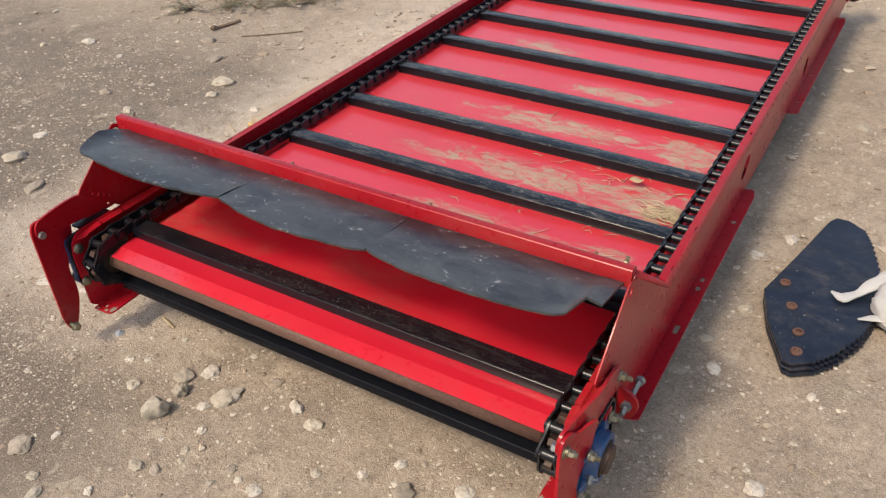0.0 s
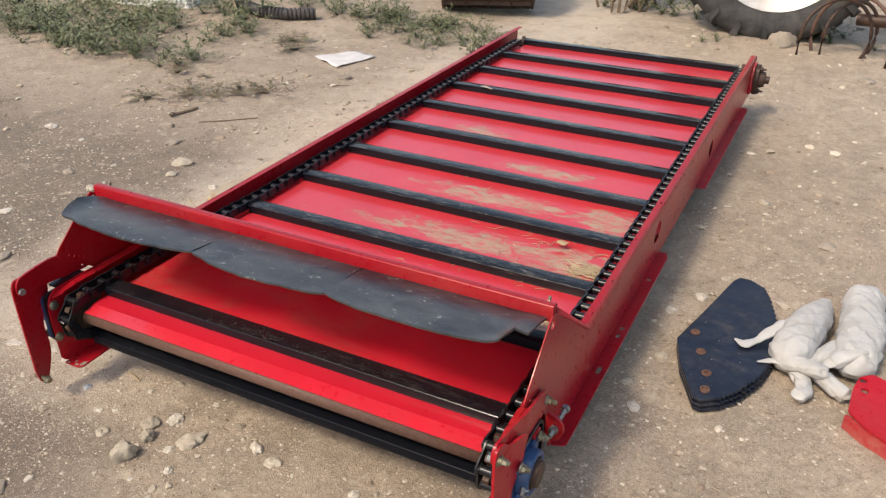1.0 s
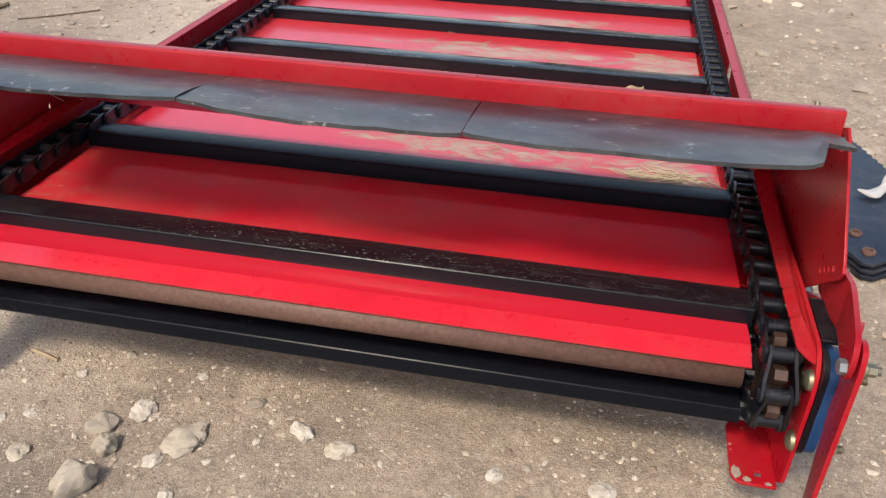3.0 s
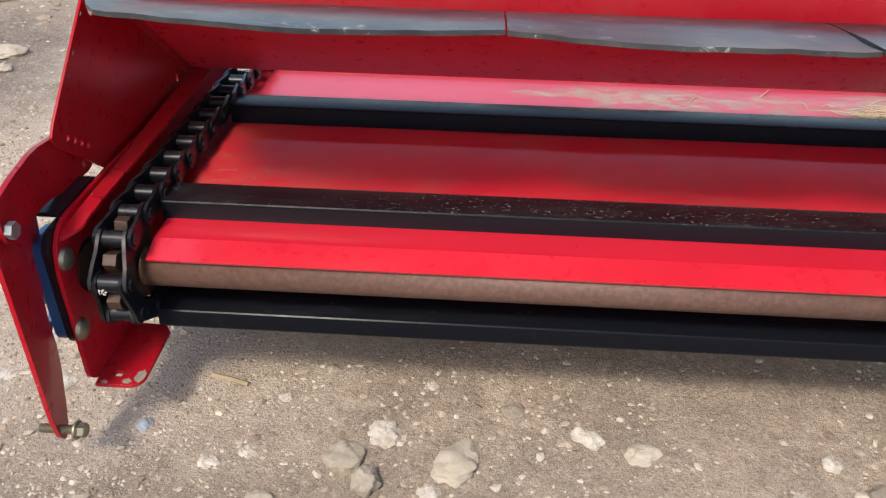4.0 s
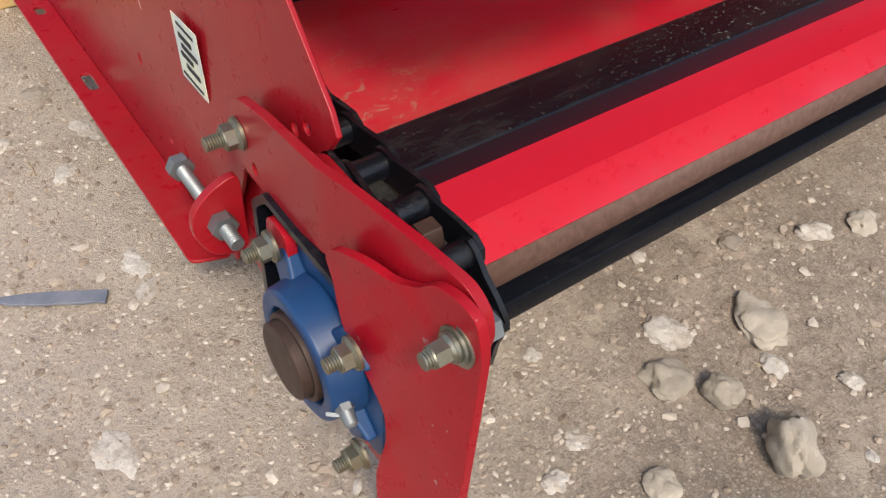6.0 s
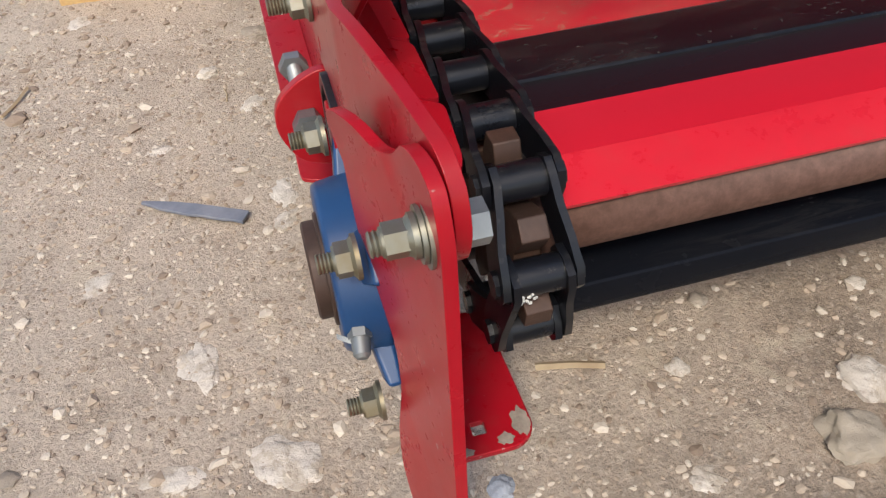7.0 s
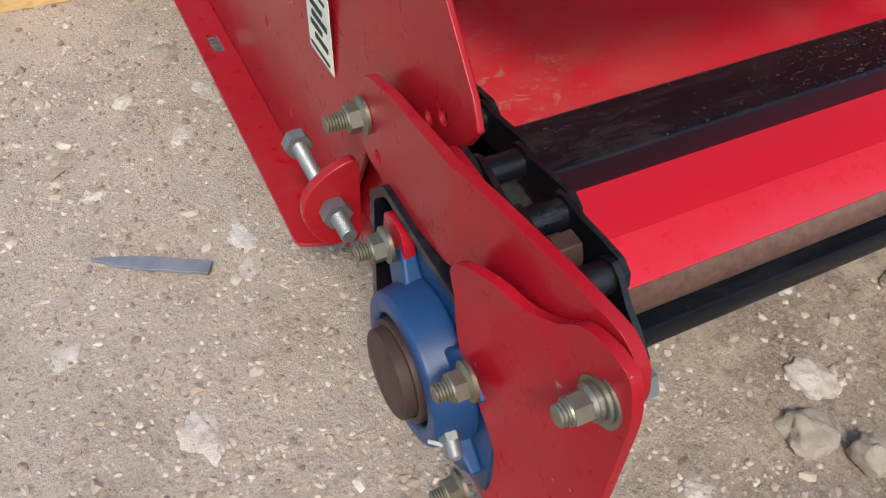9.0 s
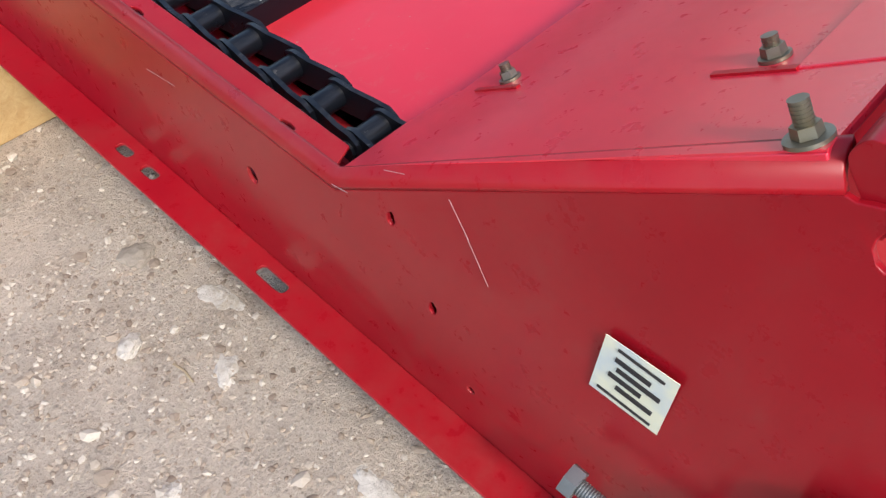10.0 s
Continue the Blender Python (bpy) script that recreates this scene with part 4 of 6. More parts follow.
    lug = rounded([(-0.0722, z0 - 0.032), (-0.096, z0 - 0.026), (-0.105, z0 - 0.004), (-0.103, z0 + 0.012), (-0.090, z0 + 0.024), (-0.0722, z0 + 0.030)], 0.010)
    add_plate(bm, lug, [ring(-0.088, z0, 0.0054)], lambda u, v, w: (X(u), 0.064 + w, v), 0.006)
    part("screw_lug", bm, RED, conveyor, "red steel lug round the screw", bevel=0.001)
    # bent arm
    bm = bmesh.new()
    arm = rounded([(0.048, 0.262), (0.044, 0.236), (0.034, 0.230), (-0.010, 0.232), (-0.044, 0.239), (-0.060, 0.242), (-0.100, 0.247), (-0.124, 0.246), (-0.136, 0.252), (-0.140, 0.266), (-0.137, 0.280), (-0.128, 0.288), (-0.100, 0.290), (-0.060, 0.290), (-0.040, 0.288), (0.010, 0.282), (0.036, 0.276)], 0.006)

    def bent(u, v, w):
        x = -0.0735 + max(0.0, (-0.042 - u)) * 0.155
        return (X(x - w), u, v)
    add_plate(bm, arm, [ring(0.024, 0.240, 0.003, 8, 0.004)], bent, 0.005)
    arm_ob = part("arm", bm, RED, conveyor, "bent red steel arm", bevel=0.001)
    bm = bmesh.new()
    add_bolt(bm, (X(-0.0788), 0.037, 0.254), out, tip=0.010)
    part("bolt", bm, ZINC, arm_ob, "yellow zinc bolt with flange nut")
    # leg
    bm = bmesh.new()
    leg = rounded([(-0.060, 0.256), (-0.066, 0.267), (-0.082, 0.270), (-0.095, 0.267), (-0.108, 0.273), (-0.117, 0.284), (-0.131, 0.286), (-0.140, 0.283), (-0.145, 0.268), (-0.145, 0.240), (-0.143, 0.075), (-0.138, 0.050),
                    (-0.130, 0.040), (-0.118, 0.040), (-0.104, 0.060), (-0.092, 0.090), (-0.090, 0.115), (-0.095, 0.150), (-0.093, 0.172), (-0.080, 0.192), (-0.066, 0.212), (-0.061, 0.232)], 0.007)

    def lean(u, v, w):
        rear = -0.060 - 0.040 * (0.262 - v) / 0.222
        t = min(1.05, max(-0.1, (u - rear) / (-0.145 - rear)))
        roll = 0.0018 * math.sin(math.pi * min(1.0, max(0.0, t))) - 0.0012 * max(0.0, (v - 0.19) / 0.08) * max(0.0, 1 - t) - 0.0075 * max(0.0, (v - 0.236) / 0.034) ** 1.5 * max(0.0, 1 - 1.9 * t)
        return (X(-0.0775 + 0.0130 * t + roll - w), u, v)
    add_plate(bm, leg, [], lean, 0.0045)
    leg_ob = part("leg", bm, RED_WORN, conveyor, "red steel leg plate with chipped edges", bevel=0.001)
    bm = bmesh.new()
    add_tube(bm, (X(-0.0690), -0.1315, 0.2625), (X(-0.0706), -0.1315, 0.2625), 0.0105, 28)
    add_tube(bm, (X(-0.0708), -0.1315, 0.2625), (X(-0.0722), -0.1315, 0.2625), 0.0086, 28)
    add_bolt(bm, (X(-0.0724), -0.1315, 0.2625), out, size=0.0056, washer=0.0068, tip=0.0045, high=0.0095)
    part("bolt", bm, ZINC, leg_ob, "zinc nut on a wide washer")
    bm = bmesh.new()
    add_tube(bm, (X(-0.0585), -0.1315, 0.2625), (X(-0.0525), -0.1315, 0.2625), 0.0070, 6)
    part("bolt_head", bm, SILVER, leg_ob, "pale hexagonal bolt head")
    bm = bmesh.new()
    add_thread(bm, (X(-0.086), -0.133, 0.056), -out, 0.042, 0.0042)
    add_bolt(bm, (X(-0.0530), -0.133, 0.056), -out)
    part("bolt", bm, ZINC, leg_ob, "yellow zinc bolt with nut near the foot")


for side in (-1, 1):
    build_front(side)


# sticker on the outer side plate
bm = bmesh.new()
add_plate(bm, [(0.137, 0.269), (0.103, 0.271), (0.101, 0.229), (0.136, 0.228)], [], lambda u, v, w: (XL - 0.0004 - w, u, v), 0.0004)
m = Mat("sticker_paper", 0.45)
m.color(m.mix(m.ramp(m.noise(40, 3), 0.4, 0.6), (0.60, 0.66, 0.62), (0.78, 0.78, 0.58)))
sticker = part("sticker", bm, m.m, conveyor, "pale printed paper sticker")
for u, v, lu, lv in ((0.119, 0.2655, 0.022, 0.0016), (0.121, 0.2585, 0.017, 0.0030), (0.117, 0.2525, 0.021, 0.0030), (0.122, 0.2465, 0.016, 0.0030), (0.116, 0.2405, 0.018, 0.0030), (0.119, 0.2325, 0.027, 0.0016)):
    bm = bmesh.new()
    add_box(bm, (XL - 0.0013, u - lu / 2, v - lv / 2), (XL - 0.0009, u + lu / 2, v + lv / 2))
    part("printed_bar", bm, DARK, sticker)

# bare scratches in the paint of the outer plate
SCRATCH = plain("bare_scratch", (0.52, 0.33, 0.32), (0.42, 0.24, 0.23), 0.6)
for (ya, za), (yb, zb), w in (((0.223, 0.279), (0.210, 0.262), 0.0005), ((0.2135, 0.2665), (0.196, 0.241), 0.0004), ((0.262, 0.268), (0.249, 0.275), 0.0004), ((0.30, 0.228), (0.288, 0.231), 0.0006), ((0.47, 0.20), (0.44, 0.205), 0.0005)):
    bm = bmesh.new()
    d = Vector((yb - ya, zb - za)).normalized()
    loop = []
    for i in range(9):
        t = i / 8
        loop.append((ya + (yb - ya) * t - d.y * w * 0.5 * abs(math.sin(i * 2.1)), za + (zb - za) * t + d.x * w * 0.5 * abs(math.sin(i * 2.1))))
    for i in range(8, -1, -1):
        t = i / 8
        loop.append((ya + (yb - ya) * t + d.y * w * 0.35, za + (zb - za) * t - d.x * w * 0.35))
    add_plate(bm, loop, [], lambda u, v, h: (XL - 0.0003 - h + lean(u, v), u, v), 0.0002)
    part("scratch", bm, SCRATCH, conveyor, "pale scratch in red paint")

# bare steel where the paint is chipped off the edges
for ya, za, yb, zb, w in ((0.049, 0.3747, 0.0465, 0.3721, 0.0034), (0.024, 0.3488, 0.0215, 0.3462, 0.0034), (0.0085, 0.3327, 0.0072, 0.3314, 0.0034)):
    bm = bmesh.new()
    out = Vector((0, -(zb - za), yb - ya)).normalized()
    if out.y > 0:
        out = -out
    a, b = Vector((XL - 0.0002 + lean(ya, za), ya, za)), Vector((XL - 0.0002 + lean(yb, zb), yb, zb))
    far = Vector((w, 0, 0))
    deep = out * -0.0007
    top = [a + out * 0.0002, b + out * 0.0002]
    v = [bm.verts.new(p) for p in (top[0], top[1], top[1] + far, top[0] + far, a + deep, b + deep, b + deep + far, a + deep + far)]
    for f in ((0, 1, 2, 3), (0, 4, 5, 1), (1, 5, 6, 2), (2, 6, 7, 3), (3, 7, 4, 0), (4, 7, 6, 5)):
        bm.faces.new([v[i] for i in f])
    part("paint_chip", bm, CHIP, conveyor, "bare steel at a chipped edge")

# tail bearings
for side in (-1, 1):
    x = mirror(XL - 0.001, side)
    bm = bmesh.new()
    add_plate(bm, rounded([(2.27, 0.115), (2.355, 0.105), (2.385, 0.13), (2.375, 0.165), (2.385, 0.20), (2.355, 0.222), (2.29, 0.212)], 0.012), [ring(2.29, 0.185, 0.008), ring(2.30, 0.135, 0.008)], lambda u, v, w: (x + side * w, u, v), 0.008)
    holder = part("tail_bracket", bm, RED_DUSTY, conveyor, "dusty red plate that holds the tail bearing", bevel=0.001)
    bm = bmesh.new()
    add_plate(bm, rounded([(2.325, 0.10), (2.375, 0.095), (2.405, 0.135), (2.405, 0.175), (2.375, 0.212), (2.325, 0.205), (2.312, 0.155)], 0.015), [], lambda u, v, w: (x + side * (0.008 + w), u, v), 0.016)
    add_tube(bm, (x + side * 0.024, 2.36, 0.155), (x + side * 0.046, 2.36, 0.155), 0.034, 20, 0.028)
    add_tube(bm, (x + side * 0.046, 2.36, 0.155), (x + side * 0.062, 2.36, 0.155), 0.015, 16)
    part("tail_bearing", bm, RUST, holder, "dirty rust-brown tail bearing", bevel=0.003)
    for y, z in ((2.345, 0.112), (2.345, 0.198), (2.392, 0.155)):
        bm = bmesh.new()
        add_bolt(bm, (x + side * 0.024, y, z), (side, 0, 0), 0.010, 0.013, 0.014)
        part("bolt", bm, RUST, holder)


# ---- chaff and leaves on the bed ----
def add_straw(bm, x, y, z, length, turn, width=0.0012, bend=0.0):
    d = Vector((math.cos(turn), math.sin(turn), 0))
    side = Vector((-d.y, d.x, 0)) * width
    rows = []
    for t in (-0.5, 0.0, 0.5):
        p = Vector((x, y, z)) + d * length * t + side * (bend * (0.25 - t * t) * 40) + Vector((0, 0, 0.002 * (0.5 - abs(t))))
        rows.append([bm.verts.new(p + side), bm.verts.new(p - side), bm.verts.new(p + Vector((0, 0, width)))])
    for a, b in zip(rows, rows[1:]):
        for i in range(3):
            j = (i + 1) % 3
            bm.faces.new((a[i], a[j], b[j], b[i]))
    bm.faces.new(rows[0])
    bm.faces.new(rows[-1][::-1])


rng = random.Random(5)
bm = bmesh.new()
for i in range(110):
    x = rng.gauss(0.66, 0.17)
    y = rng.gauss(0.62, 0.17)
    if 0.02 < x < 0.86 and y > 0.34:
        add_straw(bm, x, y, deck(y) + 0.0012, rng.uniform(0.006, 0.035), rng.uniform(0, 6.3), rng.uniform(0.0004, 0.0010), rng.uniform(-1, 1))
for i in range(80):
    add_straw(bm, rng.gauss(0.80, 0.04), rng.gauss(0.335, 0.016), deck(0.33) + 0.0015, rng.uniform(0.006, 0.040), rng.uniform(-0.8, 0.8), 0.0008, rng.uniform(-1, 1))
for i in range(50):
    x, y = rng.uniform(0.02, 0.86), rng.uniform(0.45, 2.2)
    add_straw(bm, x, y, deck(y) + 0.001, rng.uniform(0.004, 0.02), rng.uniform(0, 6.3), 0.0006)
for i in range(130):
    x, y = min(0.872, rng.gauss(0.845, 0.022)), rng.gauss(0.575, 0.016)
    add_straw(bm, x, y, deck(y) + rng.uniform(0.001, 0.010), rng.uniform(0.010, 0.045), rng.gauss(-0.2, 0.5), 0.0009, rng.uniform(-1, 1))
thing("chaff", bm, STRAW, "dry straw chaff lying on the red conveyor bed", "chaff", kind="stuff")

bm = bmesh.new()
rows = []
for j in range(7):
    t = j / 6
    w = 0.011 * math.sin(math.pi * (0.12 + 0.8 * t))
    rows.append([bm.verts.new((0.745 + 0.030 * t, 0.655 + k * w, 0.1915 + 0.007 * t * t + 0.0035 * abs(k) + 0.003 * math.sin(6 * t))) for k in (-1, 0, 1)])
for a, b in zip(rows, rows[1:]):
    for i in (0, 1):
        bm.faces.new((a[i], a[i + 1], b[i + 1], b[i]))
leaf = thing("dry_leaf", bm, plain("dry_leaf", (0.50, 0.36, 0.20), (0.38, 0.25, 0.13), 0.7), "curled dry brown leaf on the conveyor bed", "leaf", smooth=True)
sol = leaf.modifiers.new("solid", "SOLIDIFY")
sol.thickness = 0.0006


bm = bmesh.new()
rows = []
for j in range(6):
    t = j / 5
    w = 0.007 * math.sin(math.pi * (0.10 + 0.8 * t))
    rows.append([bm.verts.new((0.115 + 0.045 * t, 1.612 + k * w, lift(1.61) + 0.0070 + 0.003 * math.sin(5 * t) + 0.002 * abs(k))) for k in (-1, 0, 1)])
for a, b in zip(rows, rows[1:]):
    for i in (0, 1):
        bm.faces.new((a[i], a[i + 1], b[i + 1], b[i]))
flake = thing("dry_flake", bm, STONE, "pale curled dry flake lying on a black slat", "flake", smooth=True)
sol = flake.modifiers.new("solid", "SOLIDIFY")
sol.thickness = 0.0008


# ---- stones and gravel ----
def scatter_gravel():
    """Small grit, joined: uneven twenty-sided grains."""
    base = bmesh.new()
    bmesh.ops.create_icosphere(base, subdivisions=1, radius=1.0)
    v0 = np.array([v.co[:] for v in base.verts])
    f0 = np.array([[v.index for v in f.verts] for f in base.faces])
    base.free()
    gen = np.random.default_rng(11)
    places = []
    for n, x0, x1, y0, y1, lo, hi in ((8200, -0.60, 0.12, -0.36, 0.80, 0.0007, 0.0027), (4300, 0.0, 1.05, -0.36, 0.16, 0.0008, 0.0032), (420, -0.55, 1.25, -0.40, 0.9, 0.0025, 0.0050), (1500, -0.60, 0.15, -0.36, 0.80, 0.0016, 0.0036), (14000, -0.55, 0.15, -0.36, 0.55, 0.0010, 0.0027),
                                      (2600, 0.95, 1.7, -0.3, 1.6, 0.0012, 0.0045), (2400, -1.6, -0.1, 0.1, 2.2, 0.0015, 0.0055), (1200, -1.6, 2.2, 1.2, 3.6, 0.003, 0.010),
                                      (130, -0.9, 1.9, -0.45, 1.2, 0.004, 0.009), (15000, -1.4, 1.9, -0.45, 1.6, 0.0018, 0.0052), (700, -2.6, 2.4, 0.6, 3.6, 0.007, 0.018)):
        x = gen.uniform(x0, x1, n)
        y = gen.uniform(y0, y1, n)
        r = lo + (hi - lo) * gen.random(n) ** 2.2
        clump = np.array([noise.noise(Vector((a * 3.1, b * 3.1, 7.7))) for a, b in zip(x, y)])
        keep = clump > gen.uniform(-0.7, 0.25, n)
        places += [(a, b, c) for a, b, c in zip(x[keep], y[keep], r[keep])]
    verts, faces = [], []
    for i, (x, y, r) in enumerate(places):
        k = 1 + gen.uniform(-0.38, 0.38, (len(v0), 1))
        a = gen.uniform(0, 6.28)
        turn = np.array([[math.cos(a), -math.sin(a), 0], [math.sin(a), math.cos(a), 0], [0, 0, 1]])
        v = (v0 * k * (gen.uniform(0.8, 1.4), gen.uniform(0.7, 1.1), gen.uniform(0.32, 0.62))) @ turn.T * r + (x, y, rise(x, y) + r * 0.18)
        verts.append(v)
        faces.append(f0 + i * len(v0))
    me = bpy.data.meshes.new("gravel")
    me.from_pydata(np.concatenate(verts).tolist(), [], np.concatenate(faces).tolist())
    m = Mat("mixed_grit", 0.9)
    pick = m.island()
    c = m.mix(m.ramp(pick, 0.0, 0.35), (0.20, 0.145, 0.105), (0.42, 0.335, 0.25))
    c = m.mix(m.ramp(pick, 0.50, 0.90), c, (0.62, 0.55, 0.45))
    m.color(m.mix(m.math("MULTIPLY", m.noise(300, 3), 0.4), c, (0.25, 0.20, 0.15)))
    m.bump(m.noise(420, 3), 0.4, 0.001)
    me.materials.append(m.m)
    tagged(new("gravel", me), "fine mixed gravel and grit strewn over dirt", "gravel", kind="stuff")


scatter_gravel()

# stones by place: x, y, half width
FRONT_STONES = ((0.463, -0.072, 0.017), (0.412, -0.056, 0.017), (0.213, -0.062, 0.019), (0.262, -0.13, 0.012), (0.178, -0.095, 0.02), (0.105, -0.02, 0.008), (0.6, -0.12, 0.01), (0.76, -0.07, 0.018), (0.34, -0.02, 0.011), (0.255, 0.012, 0.007), (0.3, -0.175, 0.01), (0.11, -0.155, 0.013), (-0.05, -0.16, 0.009), (0.05, -0.11, 0.01), (0.145, 0.03, 0.007), (0.66, -0.2, 0.012))
RIGHT_STONES = ((1.06, 0.897, 0.02), (1.005, 0.8, 0.017), (1.03, 0.6, 0.015), (0.985, 0.475, 0.015), (1.02, 0.4, 0.016), (1.15, 0.16, 0.017), (1.32, 1.32, 0.024), (1.5, 1.55, 0.016), (1.12, 1.55, 0.022), (1.35, 3.05, 0.035))
LEFT_STONES = ((-0.16, 0.446, 0.012), (-0.107, 0.513, 0.014), (-0.3, 0.02, 0.007), (-0.86, 1.08, 0.03), (-0.66, 0.86, 0.018), (-0.98, 0.72, 0.02), (-0.52, 0.3, 0.014), (-0.85, 0.3, 0.032), (-0.6, -0.02, 0.018), (-1.4, 1, 0.025), (-0.74, 2.03, 0.035))
NEAR_STONES = ((0.052, -0.353, 0.0238), (0.088, -0.307, 0.0102), (0.128, -0.385, 0.0095), (0.262, -0.287, 0.0133), (0.296, -0.278, 0.0111), (0.308, -0.223, 0.0095), (0.317, -0.242, 0.0063), (0.404, -0.214, 0.0111), (0.464, -0.23, 0.0143), (0.429, -0.225, 0.0079), (0.641, -0.072, 0.0121), (0.675, -0.051, 0.0063), (0.531, -0.155, 0.0089), (-0.095, -0.228, 0.007), (0.254, -0.224, 0.0057), (0.186, -0.243, 0.0051), (0.674, -0.116, 0.019), (0.237, -0.362, 0.0095), (0.162, -0.408, 0.0143), (0.392, -0.252, 0.0079))
YARD_STONES = ((-0.694, 0.948, 0.0379), (-0.47, 0.842, 0.0163), (-0.812, 0.659, 0.0196), (-0.667, 0.221, 0.0301), (-0.906, 0.423, 0.0216), (-1.006, 1.207, 0.0259), (-0.759, 1.3, 0.0111), (-1.188, 0.958, 0.0143), (-0.89, 0.828, 0.0114))


def lay_stones(rows, seed):
    r = random.Random(seed)
    for x, y, size in rows:
        seed += 1
        tall = r.uniform(0.30, 0.50) * size
        pick = r.random()
        mat = GREY_STONE if pick < 0.33 else STONE if pick < 0.6 else SUNK_STONE
        bm = bmesh.new()
        add_blob(bm, (x, y, rise(x, y) + tall * 0.25), (size * 0.95, size * r.uniform(0.65, 0.95), tall), seed, 0.36, 4 if size > 0.008 else 3)
        label = "rough grey-brown stone lying on dirt" if mat is GREY_STONE else "pale limestone lump half sunk in dirt"
        thing("stone", bm, mat, label, "stone", group="stones on the yard")


for i, rows in enumerate((FRONT_STONES, RIGHT_STONES, LEFT_STONES, NEAR_STONES, YARD_STONES)):
    lay_stones(rows, 40 * i + 3)
for x, y, a, b, c, seed in ((0.203, -0.188, 0.015, 0.025, 0.022, 5), (0.202, -0.127, 0.014, 0.012, 0.013, 6), (0.285, -0.097, 0.026, 0.020, 0.009, 3)):
    bm = bmesh.new()
    add_blob(bm, (x, y, rise(x, y) + c * 0.45), (a, b, c), seed, 0.36, 4)
    thing("stone", bm, STONE, "pale knobbly stone standing proud of dirt", "stone", group="stones on the yard")
bm = bmesh.new()
add_blob(bm, (-0.026, -0.067, rise(-0.026, -0.067) + 0.001), (0.009, 0.008, 0.005), 11, 0.36, 4)
thing("stone", bm, BLUE_STONE, "small bluish grey stone chip", "stone", group="stones on the yard")

# flat pale stones trodden into the ground
for x, y, a, b, seed in ((-0.141, -0.016, 0.026, 0.020, 52), (-0.187, 0.076, 0.028, 0.014, 53), (-0.255, 0.174, 0.018, 0.013, 54), (-0.111, 0.236, 0.012, 0.022, 55), (-0.113, 0.203, 0.010, 0.018, 56), (-0.206, -0.006, 0.020, 0.012, 51),
                         (-0.30, -0.03, 0.014, 0.026, 57), (-0.124, 0.378, 0.018, 0.012, 58), (-0.085, 0.432, 0.013, 0.022, 59), (0.084, -0.094, 0.014, 0.011, 60), (-0.36, 0.29, 0.022, 0.013, 61), (-0.29, 0.60, 0.02, 0.013, 62), (-0.211, 0.331, 0.015, 0.009, 63), (0.204, -0.058, 0.014, 0.010, 64)):
    bm = bmesh.new()
    add_blob(bm, (x, y, rise(x, y) - 0.0005), (a * 0.80, b * 0.80, 0.0026), seed, 0.50, 4)
    thing("flat_stone", bm, SUNK_STONE, "flat whitish limestone piece trodden into dirt", "stone", group="flat stones")

# thin strip and splinters on the dirt
bm = bmesh.new()
a, b = Vector((-0.222, 0.253, 0.0045)), Vector((-0.143, 0.208, 0.0050))
d = (b - a).normalized()
w = Vector((-d.y, d.x, 0))
loop = []
for i in range(11):
    t = i / 10
    loop.append((t * (b - a).length, 0.0068 * math.sin(math.pi * min(1, 0.12 + t * 1.6) / 2 * 1.0) + 0.0006 * math.sin(t * 31)))
for i in range(10, -1, -1):
    t = i / 10
    loop.append((t * (b - a).length, -0.0062 * min(1, 0.2 + t * 2.4) + 0.0006 * math.sin(t * 23)))
add_plate(bm, loop, [], lambda u, v, h: a + d * u + w * v + Vector((0, 0, h)), 0.0028)
thing("flat_strip", bm, plain("blue_grey_strip", (0.13, 0.145, 0.18), (0.20, 0.21, 0.24), 0.6, 0, 60, 0.3), "blue-grey flat splinter lying on dirt", "strip", bevel=0.0006)
bm = bmesh.new()
add_sweep(bm, [(0.0030, 0), (0, 0.0018), (-0.0030, 0), (0, -0.0018)], [(0.020, 0.006, 0.004), (0.042, 0.000, 0.005), (0.062, -0.006, 0.0042)])
thing("wood_chip", bm, STRAW, "thin orange-brown wood chip on dirt", "wood chip")
for i, (x, y, l, turn) in enumerate(((-1.043, 1.345, 0.115, 1.30), (-0.83, 1.35, 0.22, 0.71), (-0.70, 1.92, 0.10, 0.3), (-0.97, 1.88, 0.07, 2.2), (-0.40, 0.98, 0.09, 2.2), (-0.45, 0.72, 0.07, -0.5), (1.55, 1.1, 0.12, 0.2), (1.6, 1.35, 0.16, -0.1), (-0.34, 0.45, 0.05, 1.2), (-0.55, 0.52, 0.06, 0.4))):
    bm = bmesh.new()
    r = (0.0055, 0.0022)[i] if i < 2 else 0.0018
    path = []
    for k in range(6):
        t = k / 5 - 0.5
        path.append((x + l * t * math.cos(turn) + 0.006 * noise.noise(Vector((k, i, 0))), y + l * t * math.sin(turn) + 0.006 * noise.noise(Vector((k, i, 5))), rise(x, y) + r * 1.2 + 0.004 * abs(t)))
    add_sweep(bm, [(r, 0), (0, r), (-r, 0), (0, -r)], path)
    if i == 0:
        add_blob(bm, (path[0][0], path[0][1], path[0][2] + 0.002), (0.010, 0.012, 0.009), 77, 0.3, 2)
    thing("twig", bm, TWIG if i < 4 else STRAW, "short thick broken twig with a knob on dirt" if i == 0 else "thin dry twig lying on dirt", "twig", group="twigs")


